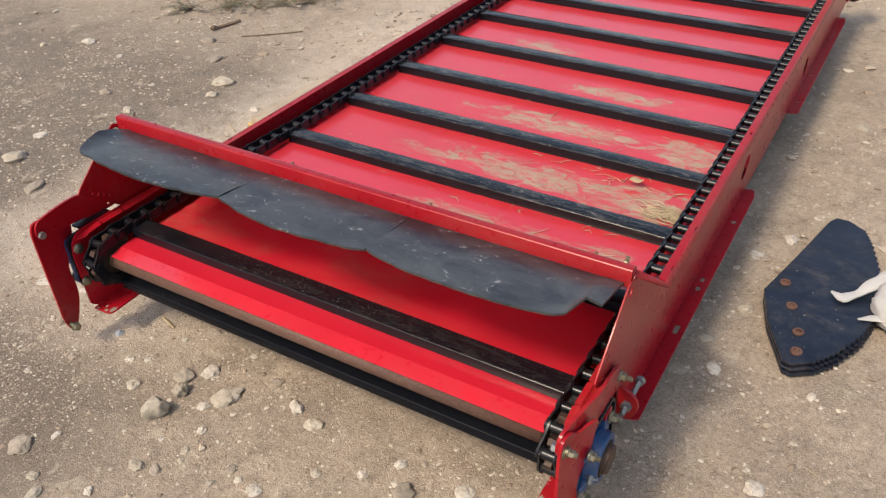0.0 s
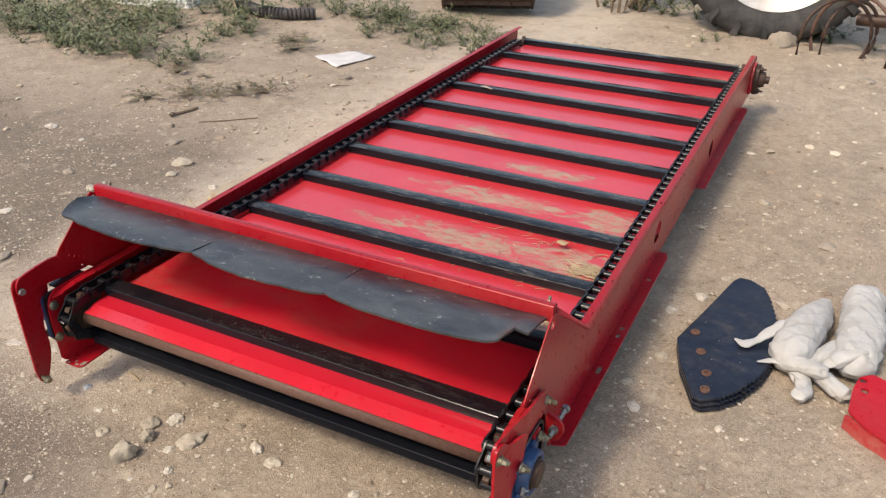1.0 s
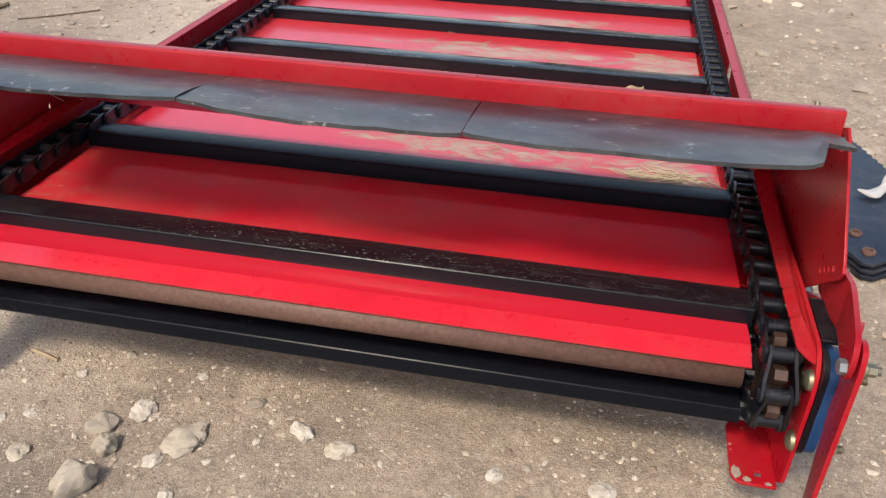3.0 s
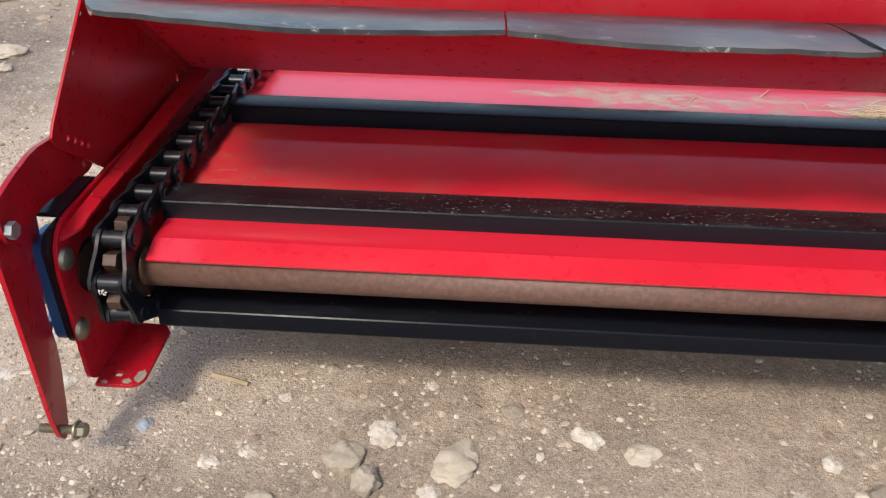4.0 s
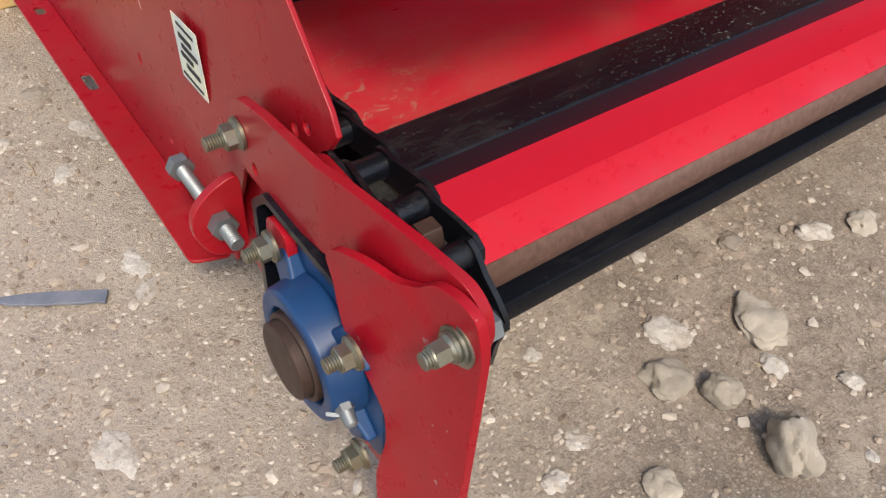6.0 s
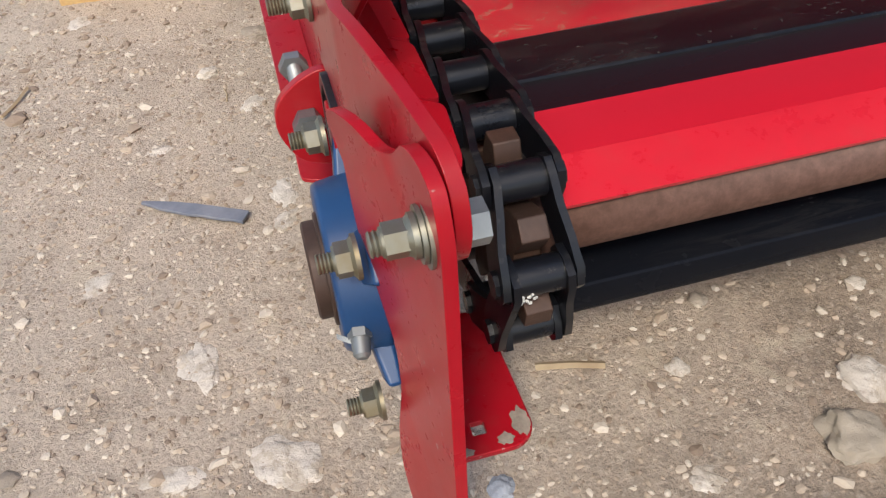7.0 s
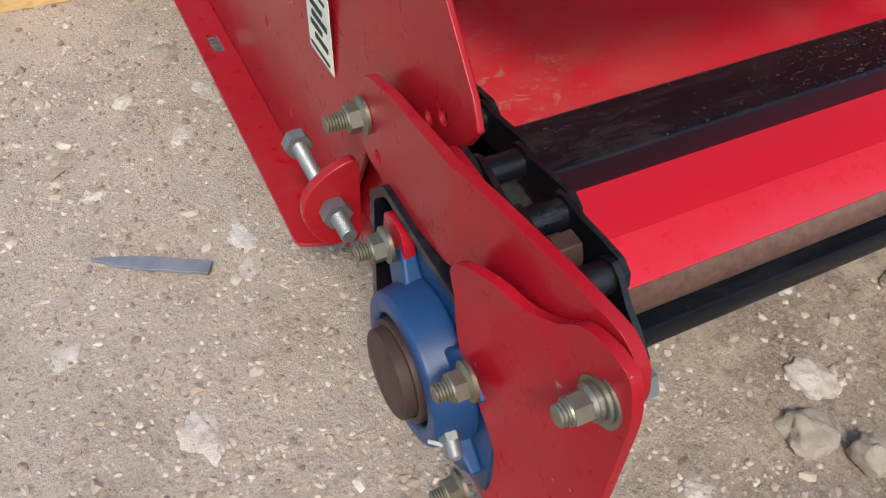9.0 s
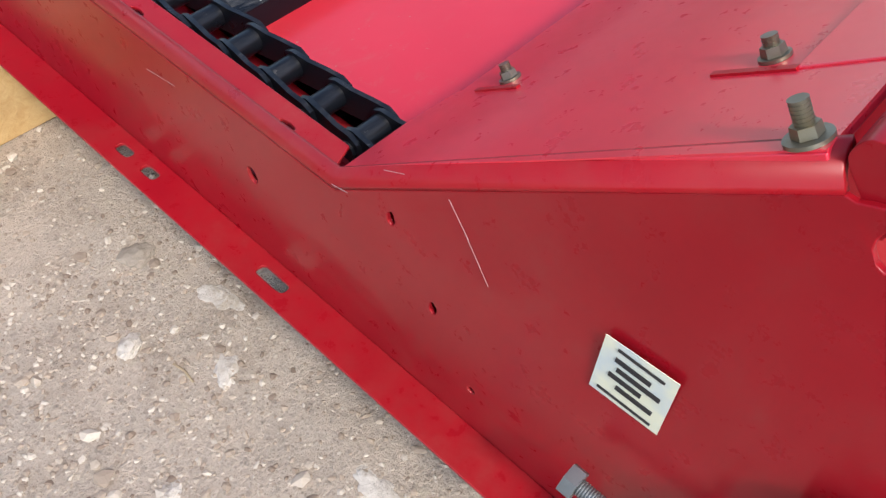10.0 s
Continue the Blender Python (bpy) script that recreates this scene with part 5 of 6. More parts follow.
# dry litter blown over the yard
rng = random.Random(31)
bm = bmesh.new()
for i in range(420):
    x, y = rng.uniform(-2.4, -0.12), rng.uniform(-0.1, 2.9)
    if x < -0.62 or y > 0.95:
        add_straw(bm, x, y, rise(x, y) + 0.002, rng.uniform(0.005, 0.030), rng.gauss(0.2, 0.7), rng.uniform(0.0007, 0.0022), rng.uniform(-0.2, 0.2))
for i in range(170):
    x, y = rng.uniform(1.0, 2.3), rng.uniform(-0.3, 3.2)
    add_straw(bm, x, y, rise(x, y) + 0.002, rng.uniform(0.004, 0.022), rng.uniform(0, 6.3), rng.uniform(0.0006, 0.0016), rng.uniform(-0.2, 0.2))
thing("twig_litter", bm, TWIG, "dark bits of dry twig strewn over dirt", "litter", kind="stuff")
bm = bmesh.new()
for i in range(150):
    x, y = rng.uniform(-2.0, 1.9), rng.uniform(-0.35, 2.6)
    if not -0.1 < x < 0.97 or y < -0.08:
        add_straw(bm, x, y, rise(x, y) + 0.002, rng.uniform(0.006, 0.028), rng.uniform(0, 6.3), rng.uniform(0.0004, 0.0009), rng.uniform(-0.4, 0.4))
thing("straw_litter", bm, STRAW, "pale dry straw bits strewn over dirt", "litter", kind="stuff")


# ---- things beside the conveyor ----
def build_blades():
    """A stack of dark serrated plates held by four washers."""
    stack = empty("blade_stack", "stack of dark serrated steel plates with rusty rivets on dirt", "blade")
    out = [(1.051, 0.645), (1.085, 0.797), (1.122, 0.965), (1.134, 0.988), (1.161, 0.988), (1.192, 0.966)]
    teeth = []
    edge = [(1.192, 0.966), (1.215, 0.913), (1.242, 0.815), (1.256, 0.722), (1.250, 0.646), (1.238, 0.585), (1.205, 0.512), (1.172, 0.468)]
    for (xa, ya), (xb, yb) in zip(edge, edge[1:]):
        n = 5
        nx, ny = (yb - ya), -(xb - xa)
        ln = math.hypot(nx, ny)
        for i in range(n):
            t = i / n
            teeth.append((xa + (xb - xa) * t, ya + (yb - ya) * t))
            teeth.append((xa + (xb - xa) * (t + 0.1) - nx / ln * 0.0056, ya + (yb - ya) * (t + 0.1) - ny / ln * 0.0056))
    loop = out + teeth[1:] + [(1.172, 0.468), (1.143, 0.446), (1.127, 0.450), (1.078, 0.552)]
    m = Mat("dark_blade", 0.35, 0.2)
    c = m.mix(m.ramp(m.noise(18, 6), 0.35, 0.68), (0.006, 0.010, 0.021), (0.013, 0.019, 0.035))
    dust = m.math("MULTIPLY", m.ramp(m.noise(9, 8, 0.72, (1, 1.6, 1), 0.8), 0.46, 0.70), m.ramp(m.noise(60, 6, 0.7), 0.35, 0.6))
    dust = m.math("MAXIMUM", m.math("MULTIPLY", dust, 0.20), m.math("MULTIPLY", m.ramp(m.noise(110, 3, 0.6), 0.71, 0.74), 0.7))
    m.color(m.mix(dust, c, (0.33, 0.28, 0.22)))
    m.rough(m.math("ADD", m.math("MULTIPLY", dust, 0.5), m.math("ADD", m.math("MULTIPLY", m.noise(40, 4), 0.2), 0.24)))
    m.bump(m.noise(12, 4), 0.2, 0.002)
    dark = m.m
    for k in range(3):
        bm = bmesh.new()
        sx, sy = 0.0015 * (2 - k), -0.0035 * (2 - k)
        add_plate(bm, loop, [], lambda u, v, w: (u + sx, v + sy, 0.005 + 0.0098 * k + w + 0.004 * noise.noise(Vector((u * 6, v * 6, k)))), 0.006)
        part("blade", bm, dark, stack, "dark serrated steel plate", bevel=0.0008)
    for x, y in ((1.0835, 0.6855), (1.110, 0.614), (1.1365, 0.540), (1.144, 0.4835)):
        bm = bmesh.new()
        add_tube(bm, (x, y, 0.0275), (x, y, 0.0335), 0.0112, 24, 0.0102, 0.0058)
        add_tube(bm, (x, y, 0.0275), (x, y, 0.0312), 0.0050, 12)
        part("rivet", bm, plain("rivet_rust", (0.13, 0.060, 0.040), (0.21, 0.115, 0.080), 0.6, 0.3), stack, "rusty washer")


build_blades()


def add_bundle(bm, path, radii, seed, wraps=0.0, n=44):
    """A wrapped, wrinkled cloth roll along a path."""
    pts, rs = [], []
    steps = 24
    for k in range(len(path) - 1):
        for i in range(steps):
            t = i / steps
            pts.append(Vector(path[k]).lerp(Vector(path[k + 1]), t))
            rs.append(radii[k] + (radii[k + 1] - radii[k]) * (3 * t * t - 2 * t ** 3))
    pts.append(Vector(path[-1]))
    rs.append(radii[-1])
    # both ends are drawn in and rounded
    along = [0.0]
    for a, b in zip(pts, pts[1:]):
        along.append(along[-1] + (b - a).length)
    for i in range(len(rs)):
        for gap in (along[i], along[-1] - along[i]):
            if gap < rs[i]:
                rs[i] *= max(0.12, math.sqrt(1 - (1 - gap / rs[i]) ** 2))
    rings = []
    run = 0.0
    for i, p in enumerate(pts):
        d = (pts[min(i + 1, len(pts) - 1)] - pts[max(i - 1, 0)]).normalized()
        run += (p - pts[max(i - 1, 0)]).length
        side = d.cross(Vector((0, 0, 1))).normalized()
        up = side.cross(d)
        row = []
        for j in range(n):
            a = 2 * math.pi * j / n
            q = Vector((math.cos(a) * 1.4, math.sin(a) * 1.4, run * 10 + seed * 9))
            turn = (run * 17 + 0.45 * math.cos(a + seed) + 1.1 * noise.noise(q * 0.5)) % 1.0
            step = turn ** 0.6 * min(1.0, (1 - turn) * 9)
            fold = abs(noise.noise(q * 1.7 + Vector((0, 0, 31))))
            crease = abs(noise.noise(q * 4.1 + Vector((5, 0, 3))))
            k = 1 + 0.09 * noise.noise(q) - 0.07 * max(0.0, 0.22 - fold) / 0.22 - 0.055 * max(0.0, 0.2 - crease) / 0.2 + wraps * 0.16 * (step - 0.5)
            row.append(bm.verts.new(p + (side * math.cos(a) + up * math.sin(a) * (0.88 if rs[i] > 0.016 else 0.30)) * rs[i] * k))
        rings.append(row)
    for a, b in zip(rings, rings[1:]):
        for i in range(n):
            j = (i + 1) % n
            bm.faces.new((a[i], a[j], b[j], b[i]))
    bm.faces.new(rings[0][::-1])
    bm.faces.new(rings[-1])


def cloth():
    m = Mat("white_sacking", 0.85)
    m.color(m.mix(m.ramp(m.noise(14, 6, 0.65), 0.35, 0.7), (0.47, 0.463, 0.45), (0.37, 0.355, 0.33)))
    m.bump(m.math("ADD", m.noise(38, 6, 0.65, (1, 1, 3), 0.9), m.math("MULTIPLY", m.noise(400, 2), 0.10)), 0.5, 0.004)
    return m.m


CLOTH = cloth()
SLIM_ROLLS = (
        ([(1.280, 0.632, 0.034), (1.288, 0.690, 0.045), (1.302, 0.765, 0.047), (1.320, 0.855, 0.041), (1.333, 0.920, 0.031), (1.338, 0.965, 0.022), (1.339, 1.000, 0.018)], [0.034, 0.045, 0.045, 0.039, 0.027, 0.013, 0.016]),
        ([(1.268, 0.775, 0.064), (1.240, 0.738, 0.052), (1.214, 0.702, 0.040), (1.192, 0.678, 0.037), (1.168, 0.690, 0.038)], [0.0155, 0.015, 0.009, 0.013, 0.004]),
        ([(1.290, 0.655, 0.040), (1.252, 0.642, 0.037), (1.226, 0.627, 0.035)], [0.0155, 0.009, 0.003]),
        ([(1.300, 0.655, 0.030), (1.322, 0.618, 0.020), (1.330, 0.586, 0.017), (1.312, 0.560, 0.016)], [0.020, 0.0165, 0.0165, 0.018]),
        ([(1.268, 0.650, 0.030), (1.300, 0.640, 0.046), (1.336, 0.634, 0.048), (1.372, 0.640, 0.040)], [0.0165, 0.018, 0.019, 0.017]))
THICK_ROLLS = (
        ([(1.408, 0.665, 0.038), (1.414, 0.720, 0.046), (1.418, 0.800, 0.048), (1.420, 0.900, 0.047), (1.419, 0.980, 0.044), (1.418, 1.030, 0.038)], [0.032, 0.046, 0.048, 0.047, 0.046, 0.040]),
        ([(1.385, 0.770, 0.046), (1.352, 0.705, 0.038), (1.318, 0.662, 0.030), (1.292, 0.640, 0.026)], [0.018, 0.021, 0.017, 0.010]),
        ([(1.318, 0.682, 0.034), (1.352, 0.646, 0.028), (1.388, 0.618, 0.023), (1.416, 0.604, 0.020)], [0.012, 0.019, 0.019, 0.019]),
        ([(1.446, 0.745, 0.062), (1.415, 0.705, 0.066), (1.378, 0.676, 0.056), (1.352, 0.660, 0.044)], [0.016, 0.020, 0.018, 0.010]))
for label, rolls, seed in (("white sacking bundle wrapped tight and torn at its end", SLIM_ROLLS, 3), ("thick white sacking roll tied with twisted cloth", THICK_ROLLS, 7)):
    bundle = None
    for k, (path, radii) in enumerate(rolls):
        bm = bmesh.new()
        add_bundle(bm, path, radii, seed + k, 1.0 if k == 0 else 1.3)
        if bundle is None:
            bundle = thing("wrapped_sack", bm, CLOTH, label, "sack", group="white sacks", smooth=True)
        else:
            part("twisted_end", bm, CLOTH, bundle, smooth=True)

bm = bmesh.new()
loop = rounded([(0.006, 0.012), (0.010, 0.085), (0.020, 0.130), (0.045, 0.150), (0.085, 0.132), (0.200, 0.02), (0.200, -0.115), (0.081, -0.051), (0.042, -0.026)], 0.008, 4)
add_plate(bm, loop, [ring(0.032, 0.088, 0.0085), ring(0.027, 0.122, 0.0085)], lambda u, v, w: (1.405 + u, 0.520 + v, 0.004 + w + 0.16 * max(0.0, v + 0.20) * 0.35 + 0.02), 0.006)
bracket = thing("loose_bracket", bm, RED_CLEAN, "red painted steel bracket plate lying on dirt", "bracket", bevel=0.001)
bm = bmesh.new()
add_plate(bm, [(0.008, 0.010), (0.043, -0.024), (0.082, -0.049), (0.200, -0.113), (0.200, -0.120), (0.080, -0.056), (0.040, -0.031), (0.002, 0.006)], [], lambda u, v, w: (1.405 + u, 0.520 + v, 0.002 + w * (0.8 + 0.056 * (v + 0.20) / 0.04)), 0.028)
part("flange", bm, RED_DUSTY, bracket)


# ---- timber beside the conveyor ----
def build_pallet():
    pallet = empty("wooden_pallet", "broken yellow wooden pallet lying on dirt", "pallet")

    def board(name, lo, hi, mat, turn=0.0, seed=0):
        bm = bmesh.new()
        n = 10
        rows = []
        for i in range(n + 1):
            t = i / n
            y = lo[1] + (hi[1] - lo[1]) * t
            j = 0.002 * noise.noise(Vector((t * 5, seed, 1)))
            rows.append([bm.verts.new((x, y + (0.004 * noise.noise(Vector((x * 60, seed, 3))) if i in (0, n) else 0), z + j)) for x, z in ((lo[0], lo[2]), (hi[0], lo[2]), (hi[0], hi[2]), (lo[0], hi[2]))])
        for a, b in zip(rows, rows[1:]):
            for i in range(4):
                k = (i + 1) % 4
                bm.faces.new((a[i], a[k], b[k], b[i]))
        bm.faces.new(rows[0][::-1])
        bm.faces.new(rows[-1])
        part(name, bm, mat, pallet, bevel=0.002)
    board("block", (-0.312, 0.646, 0.001), (-0.174, 0.745, 0.080), TIMBER, seed=1)
    board("top_board", (-0.300, 0.650, 0.081), (-0.176, 0.94, 0.101), GREY_WOOD, seed=2)
    board("stringer", (-0.172, 0.704, 0.001), (0.040, 0.800, 0.092), TIMBER, seed=3)
    board("bottom_board", (-0.310, 0.748, 0.001), (-0.190, 0.93, 0.022), TIMBER, seed=6)
    pallet.matrix_basis = pose(-0.25, 0.65, 0, 0, 0, -2) @ pose(0.25, -0.65, 0)


build_pallet()

# ---- yard edge ----
def build_paper():
    bm = bmesh.new()
    n = 12
    rows = []
    for j in range(n + 1):
        rows.append([])
        for i in range(n + 1):
            u, v = i / n, j / n
            near = Vector((-1.06, 2.26, 0)).lerp(Vector((-0.86, 2.15, 0)), u)
            p = near.lerp(Vector((-0.94, 2.44, 0)).lerp(Vector((-0.80, 2.40, 0)), u), v)
            z = rise(p.x, p.y) + 0.008 + 0.012 * noise.noise(Vector((u * 3, v * 3, 4)))
            rows[-1].append(bm.verts.new((p.x, p.y, z)))
    for a, b in zip(rows, rows[1:]):
        for i in range(n):
            bm.faces.new((a[i], a[i + 1], b[i + 1], b[i]))
    ob = thing("paper_sheet", bm, plain("crumpled_paper", (0.60, 0.58, 0.57), (0.48, 0.45, 0.44), 0.8, 0, 12, 0.3), "crumpled whitish paper sheet on dirt", "paper", smooth=True)
    sol = ob.modifiers.new("solid", "SOLIDIFY")
    sol.thickness = 0.002


build_paper()


def build_wheel(at, radius, rim, width, turn):
    wheel = empty("tractor_wheel", "big worn tractor tyre on a pale grey rim", "wheel")
    prof = [(rim, -0.36), (rim + 0.02, -0.40), (radius * 0.80, -0.50), (radius * 0.93, -0.47), (radius * 0.985, -0.34), (radius, 0.0), (radius * 0.985, 0.34), (radius * 0.93, 0.47), (radius * 0.80, 0.50), (rim + 0.02, 0.40), (rim, 0.36)]
    n = 72
    bm = bmesh.new()
    rows = []
    for i in range(n):
        a = 2 * math.pi * i / n
        rows.append([bm.verts.new((r * math.cos(a), w * width, r * math.sin(a))) for r, w in prof])
    for i in range(n):
        a, b = rows[i], rows[(i + 1) % n]
        for k in range(len(prof) - 1):
            bm.faces.new((a[k], a[k + 1], b[k + 1], b[k]))
        bm.faces.new((a[-1], a[0], b[0], b[-1]))
    tyre = part("tyre", bm, plain("dusty_tyre", (0.024, 0.025, 0.027), (0.070, 0.066, 0.062), 0.85, 0, 14, 0.5, 0.004), wheel, "worn black tyre grey with dust", smooth=True)
    for i in range(40):
        a = 2 * math.pi * (i + 0.5) / 40
        s = -1 if i % 2 else 1
        bm = bmesh.new()
        loop = [(-0.018, 0.0), (0.018, 0.0), (0.040, s * width * 0.46), (0.006, s * width * 0.46)]
        def on_tread(u, v, w):
            ang = a + u / radius
            rr = radius * (1 - 0.05 * (abs(v) / (width * 0.5)) ** 3) - 0.006 + w
            return (rr * math.cos(ang), v, rr * math.sin(ang))
        add_plate(bm, loop, [], on_tread, 0.034)
        # the lug runs over the shoulder on to the side wall
        wall = [(0.008, 0.82), (0.034, 0.85), (0.040, 0.985), (0.006, 0.985)]
        add_plate(bm, wall, [], lambda u, v, w: (radius * v * math.cos(a + u / radius), s * width * (0.50 - 0.25 * max(0.0, v - 0.86)) + s * w - s * 0.012, radius * v * math.sin(a + u / radius)), 0.024)
        part("lug", bm, tyre.data.materials[0], tyre)
    bm = bmesh.new()
    rr = [(rim + 0.012, -0.40), (rim, -0.36), (rim - 0.03, -0.34), (rim - 0.05, -0.20), (rim * 0.55, -0.12), (0.0, -0.12), (0.0, -0.06), (rim - 0.05, -0.06), (rim - 0.02, 0.36), (rim + 0.005, 0.36)]
    rows = []
    for i in range(48):
        a = 2 * math.pi * i / 48
        rows.append([bm.verts.new((max(r, 0.002) * math.cos(a), w * width, max(r, 0.002) * math.sin(a))) for r, w in rr])
    for i in range(48):
        a, b = rows[i], rows[(i + 1) % 48]
        for k in range(len(rr) - 1):
            bm.faces.new((a[k], a[k + 1], b[k + 1], b[k]))
    part("rim", bm, plain("pale_rim", (0.55, 0.54, 0.53), (0.38, 0.34, 0.30), 0.45, 0.4, 9, 0.2), wheel, "pale grey steel rim with rust", smooth=True)
    wheel.matrix_basis = Matrix.Translation(at) @ pose(0, 0, 0, 0, 0, turn)


build_wheel((0.835, 3.70, 0.495), 0.50, 0.325, 0.28, 8)

bm = bmesh.new()
add_blob(bm, (0.94, 3.50, 0.03), (0.075, 0.05, 0.055), 71, 0.4, 3)
thing("wheel_chock", bm, GREY_STONE, "pale grey rock wedged before the tractor wheel", "rock")


def build_tines():
    rake = empty("tine_rake", "rusty curved spring tines of an old rake", "rake")
    for k, (x, y, r, turn, mat) in enumerate(((1.02, 3.35, 0.17, 25, RUST), (1.12, 3.42, 0.15, 40, RUST), (1.42, 3.36, 0.19, 160, STEEL), (1.50, 3.45, 0.16, 15, RUST))):
        bm = bmesh.new()
        c, d = math.cos(radians(turn)), math.sin(radians(turn))
        path = []
        for i in range(19):
            a = math.pi * (1.05 - 1.25 * i / 18)
            u = r + r * math.cos(a)
            path.append((x + u * c, y + u * d, 0.10 + r * 1.1 * math.sin(a) if i else 0.0))
        add_sweep(bm, [(0.009 * math.cos(q), 0.009 * math.sin(q)) for q in np.linspace(0, 2 * math.pi, 9)[:-1]], path)
        part("tine", bm, mat, rake, smooth=True)
    bm = bmesh.new()
    add_tube(bm, (1.25, 3.62, 0.16), (1.75, 3.55, 0.18), 0.03, 12)
    part("beam", bm, RUST, rake)


build_tines()


def build_white_box():
    box = empty("white_cabinet", "white ribbed metal cabinet standing in weeds", "cabinet")
    white = plain("white_enamel", (0.78, 0.78, 0.77), (0.66, 0.66, 0.65), 0.4, 0, 6, 0.1)
    bm = bmesh.new()
    add_box(bm, (-0.62, 0.0, 0.01), (0.0, 0.55, 0.85))
    part("body", bm, white, box, bevel=0.01)
    for i in range(11):
        bm = bmesh.new()
        add_box(bm, (0.001, 0.03 + i * 0.046, 0.03), (0.014, 0.055 + i * 0.046, 0.82))
        part("rib", bm, white, box, bevel=0.003)
    bm = bmesh.new()
    add_box(bm, (-0.60, -0.014, 0.05), (-0.04, -0.001, 0.80))
    part("door", bm, white, box, bevel=0.006)
    box.matrix_basis = pose(-2.25, 2.70, 0, 0, 0, 8)


build_white_box()


def build_hose():
    bm = bmesh.new()
    ctrl = [(-2.12, 3.10), (-2.05, 2.92), (-1.92, 2.78), (-1.74, 2.71), (-1.58, 2.74), (-1.44, 2.84)]
    path = []
    for k in range(len(ctrl) - 1):
        for i in range(22):
            path.append(Vector((*ctrl[k], 0)).lerp(Vector((*ctrl[k + 1], 0)), i / 22))
    rings = []
    for i, p in enumerate(path):
        d = (path[min(i + 1, len(path) - 1)] - path[max(i - 1, 0)]).normalized()
        side = Vector((-d.y, d.x, 0))
        r = 0.034 if i % 3 else 0.027
        rings.append([bm.verts.new(p + Vector((0, 0, rise(p.x, p.y) + 0.034)) + (side * math.cos(a) + Vector((0, 0, 1)) * math.sin(a)) * r) for a in np.linspace(0, 2 * math.pi, 13)[:-1]])
    for a, b in zip(rings, rings[1:]):
        for i in range(12):
            j = (i + 1) % 12
            bm.faces.new((a[i], a[j], b[j], b[i]))
    bm.faces.new(rings[0][::-1])
    bm.faces.new(rings[-1])
    thing("corrugated_hose", bm, plain("black_hose", (0.03, 0.028, 0.027), (0.07, 0.06, 0.055), 0.6), "black corrugated hose lying on dirt", "hose")


build_hose()


def build_drum():
    drum = empty("rusty_drum", "rusty ribbed steel drum lying at the yard's edge", "drum")
    bm = bmesh.new()
    add_tube(bm, (0, 0, 0), (0, 0, 0.75), 0.26, 40, None, 0.245)
    part("shell", bm, RUST, drum)
    for z in (0.0, 0.18, 0.37, 0.56, 0.735):
        bm = bmesh.new()
        add_tube(bm, (0, 0, z), (0, 0, z + 0.02), 0.272, 40, None, 0.258)
        part("hoop", bm, RUST, drum)
    for k in range(10):
        a = k * math.pi / 5
        bm = bmesh.new()
        add_box(bm, (0.258 * math.cos(a) - 0.012, 0.258 * math.sin(a) - 0.012, 0.02), (0.262 * math.cos(a) + 0.012, 0.262 * math.sin(a) + 0.012, 0.73))
        part("slat", bm, RUST, drum)
    drum.matrix_basis = Matrix.Translation((-1.02, 3.56, 0.27)) @ Euler((0, radians(90), radians(24))).to_matrix().to_4x4() @ Matrix.Diagonal((1, 1, 0.72, 1))


build_drum()

bm = bmesh.new()
rng = random.Random(8)
for k in range(26):
    x, y = rng.uniform(-0.10, 0.14), rng.uniform(3.95, 4.15)
    path = [(x, y, 0.45)]
    for i in range(5):
        p = path[-1]
        path.append((p[0] + rng.uniform(-0.05, 0.05), p[1] + rng.uniform(-0.06, 0.03), max(0.01, p[2] - rng.uniform(0.06, 0.12))))
    r = rng.uniform(0.004, 0.012)
    add_sweep(bm, [(r, 0), (0, r), (-r, 0), (0, -r)], path)
add_blob(bm, (0.02, 4.08, 0.40), (0.16, 0.12, 0.14), 81, 0.5, 3)
thing("root_stump", bm, TWIG, "old tree stump with dry hanging roots", "stump")


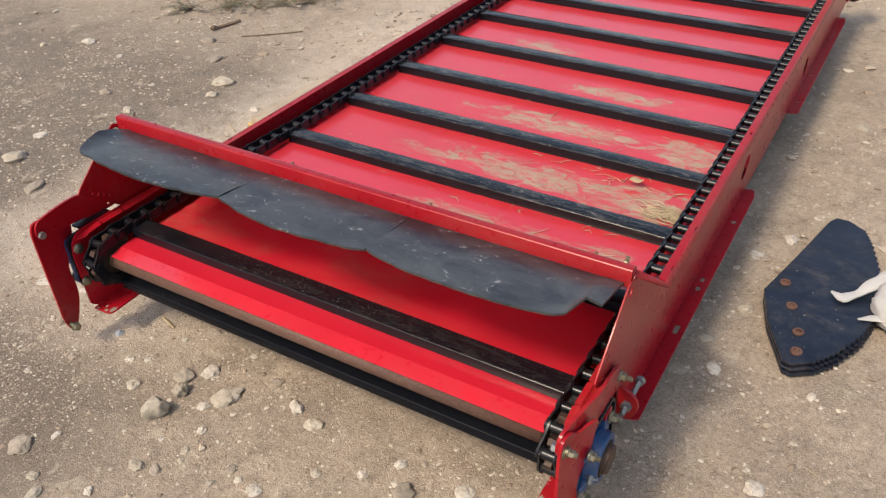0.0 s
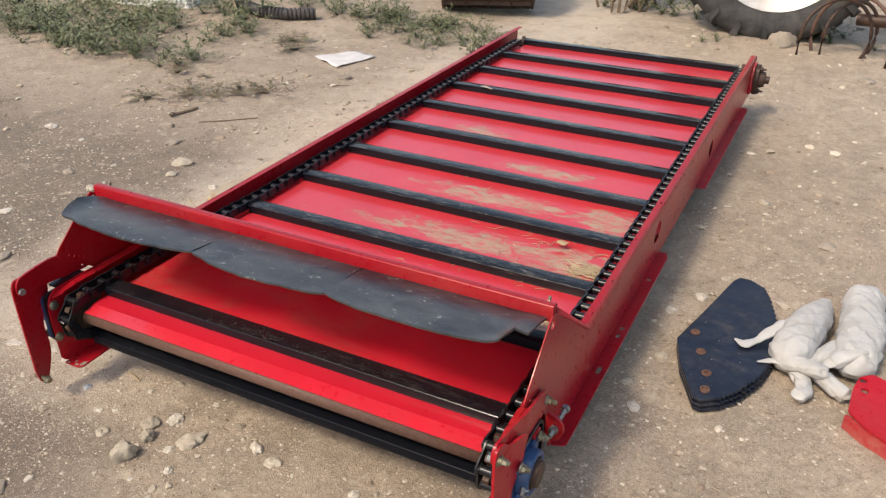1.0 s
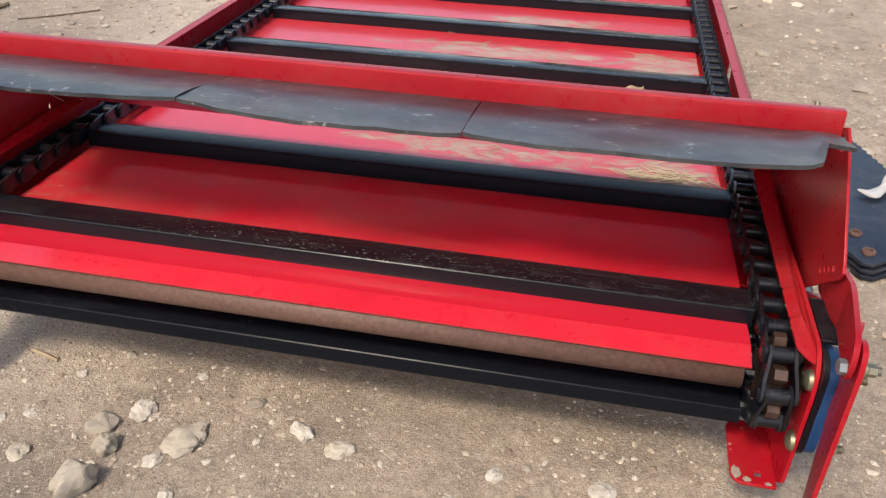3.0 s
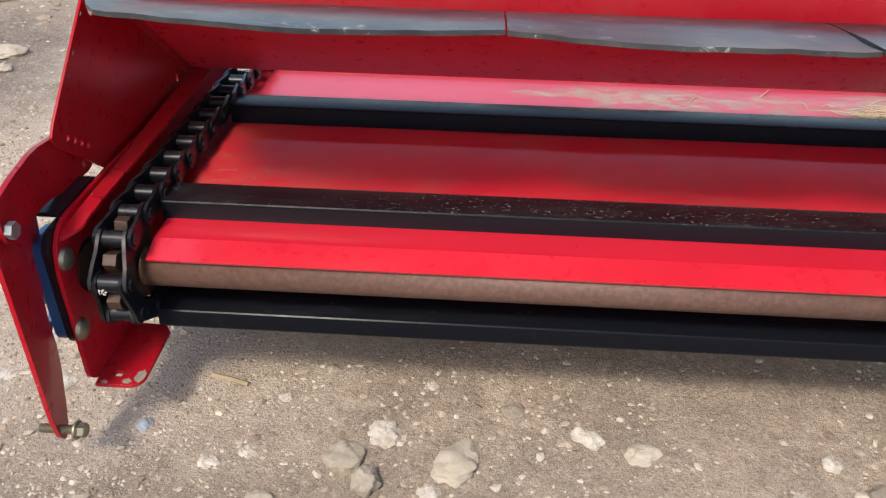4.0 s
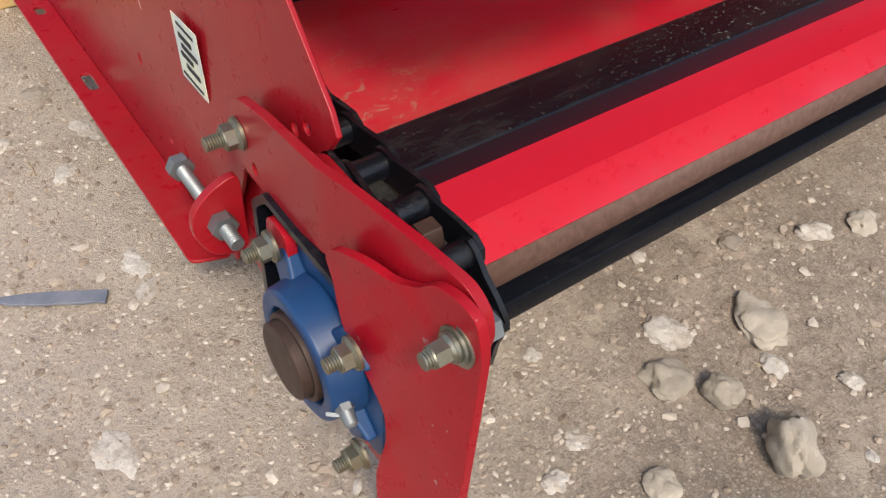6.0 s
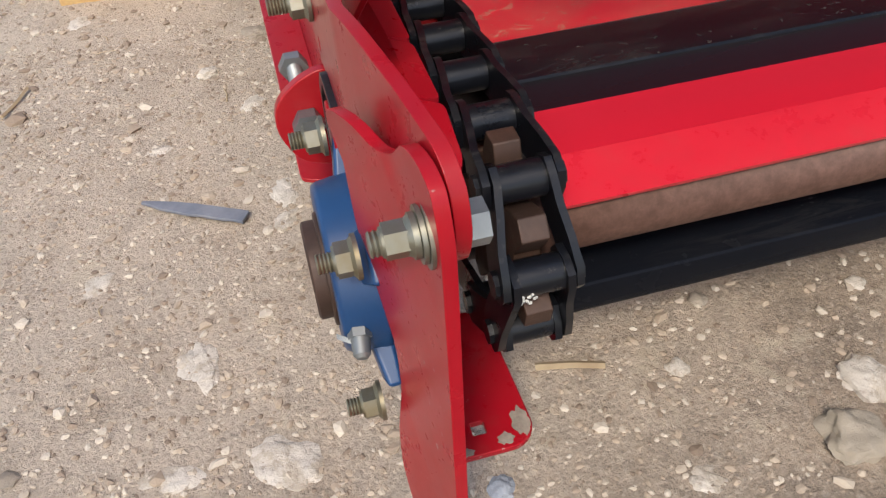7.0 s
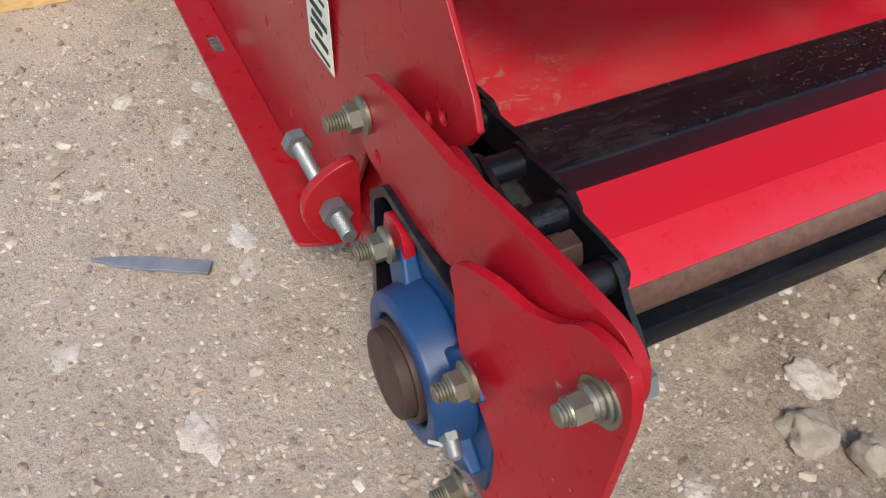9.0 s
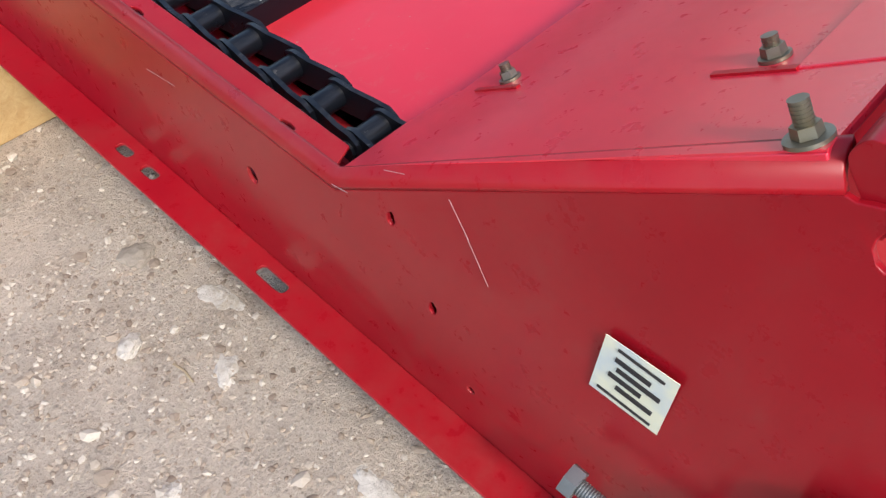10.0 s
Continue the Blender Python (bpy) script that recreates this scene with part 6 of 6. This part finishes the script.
# ---- weeds ----
def add_weed(bm, x, y, size, r, leaves, wide=1.0):
    """A low sprawling plant: stems with small narrow leaves."""
    stems = max(4, leaves // 14)
    for s in range(stems):
        a = r.uniform(0, 6.283)
        reach = size * r.uniform(0.4, 1.0)
        top = size * r.uniform(0.15, 0.6)
        z0 = rise(x, y)
        last = Vector((x, y, z0))
        for i in range(1, 8):
            t = i / 7
            p = Vector((x + reach * t * math.cos(a + 0.3 * t), y + reach * t * math.sin(a + 0.3 * t), z0 + top * math.sin(t * 2.0)))
            w = Vector((0, 0, 0.0012))
            q = Vector((-math.sin(a), math.cos(a), 0)) * 0.0012
            v = [bm.verts.new(c) for c in (last + q, last - q, p - q, p + q)]
            bm.faces.new(v)
            for k in range(max(1, leaves // (stems * 7) + 1)):
                b = r.uniform(0, 6.283)
                l = size * r.uniform(0.05, 0.14) * wide
                d = Vector((math.cos(b), math.sin(b), r.uniform(-0.1, 0.9))).normalized()
                side = d.cross(Vector((r.uniform(-0.4, 0.4), r.uniform(-0.4, 0.4), 1))).normalized() * l * 0.22
                c = last.lerp(p, r.random())
                v = [bm.verts.new(u) for u in (c, c + d * l * 0.5 + side, c + d * l, c + d * l * 0.5 - side)]
                bm.faces.new(v)
            last = p


WEED = leaf_material("weed_leaf", (0.065, 0.085, 0.034), (0.185, 0.195, 0.105))
DRY_WEED = leaf_material("dry_weed_leaf", (0.16, 0.095, 0.060), (0.12, 0.13, 0.06))
rng = random.Random(21)
bm = bmesh.new()
for x0, x1, y0, y1, n, size in ((-3.6, -2.1, 1.80, 2.65, 84, 0.20), (-2.3, -1.5, 1.75, 2.65, 38, 0.19), (-2.1, -1.7, 2.6, 2.75, 6, 0.22), (-1.7, -0.45, 2.95, 3.2, 34, 0.15), (-1.2, -0.4, 2.65, 3.05, 26, 0.12), (-4.5, -2.2, 2.8, 4.5, 26, 0.25), (-0.3, 0.7, 3.8, 4.5, 14, 0.2), (1.1, 2.2, 3.8, 4.6, 14, 0.22), (0.55, 0.70, 3.35, 3.45, 3, 0.07), (1.05, 1.5, 3.6, 3.8, 6, 0.16)):
    for i in range(n):
        add_weed(bm, rng.uniform(x0, x1), rng.uniform(y0, y1), size * rng.uniform(0.6, 1.2), rng, 140)
thing("weeds", bm, WEED, "low green weeds growing along the yard's edge", "weeds", kind="stuff")
for x, y, size in ((-1.30, 1.42, 0.11), (-1.20, 1.53, 0.13), (-1.08, 1.555, 0.10), (-1.02, 1.64, 0.09), (-0.92, 1.69, 0.12), (-1.23, 2.33, 0.15), (-1.32, 2.45, 0.13), (-1.45, 1.75, 0.10), (-1.30, 1.74, 0.05)):
    bm = bmesh.new()
    add_weed(bm, x, y, size * 1.25, rng, 130, 1.4)
    for v in bm.verts:
        v.co.z = rise(x, y) + (v.co.z - rise(x, y)) * 0.42
    thing("weed_plant", bm, DRY_WEED, "small half-dry weed sprawling on dirt", "weed", group="small weeds")
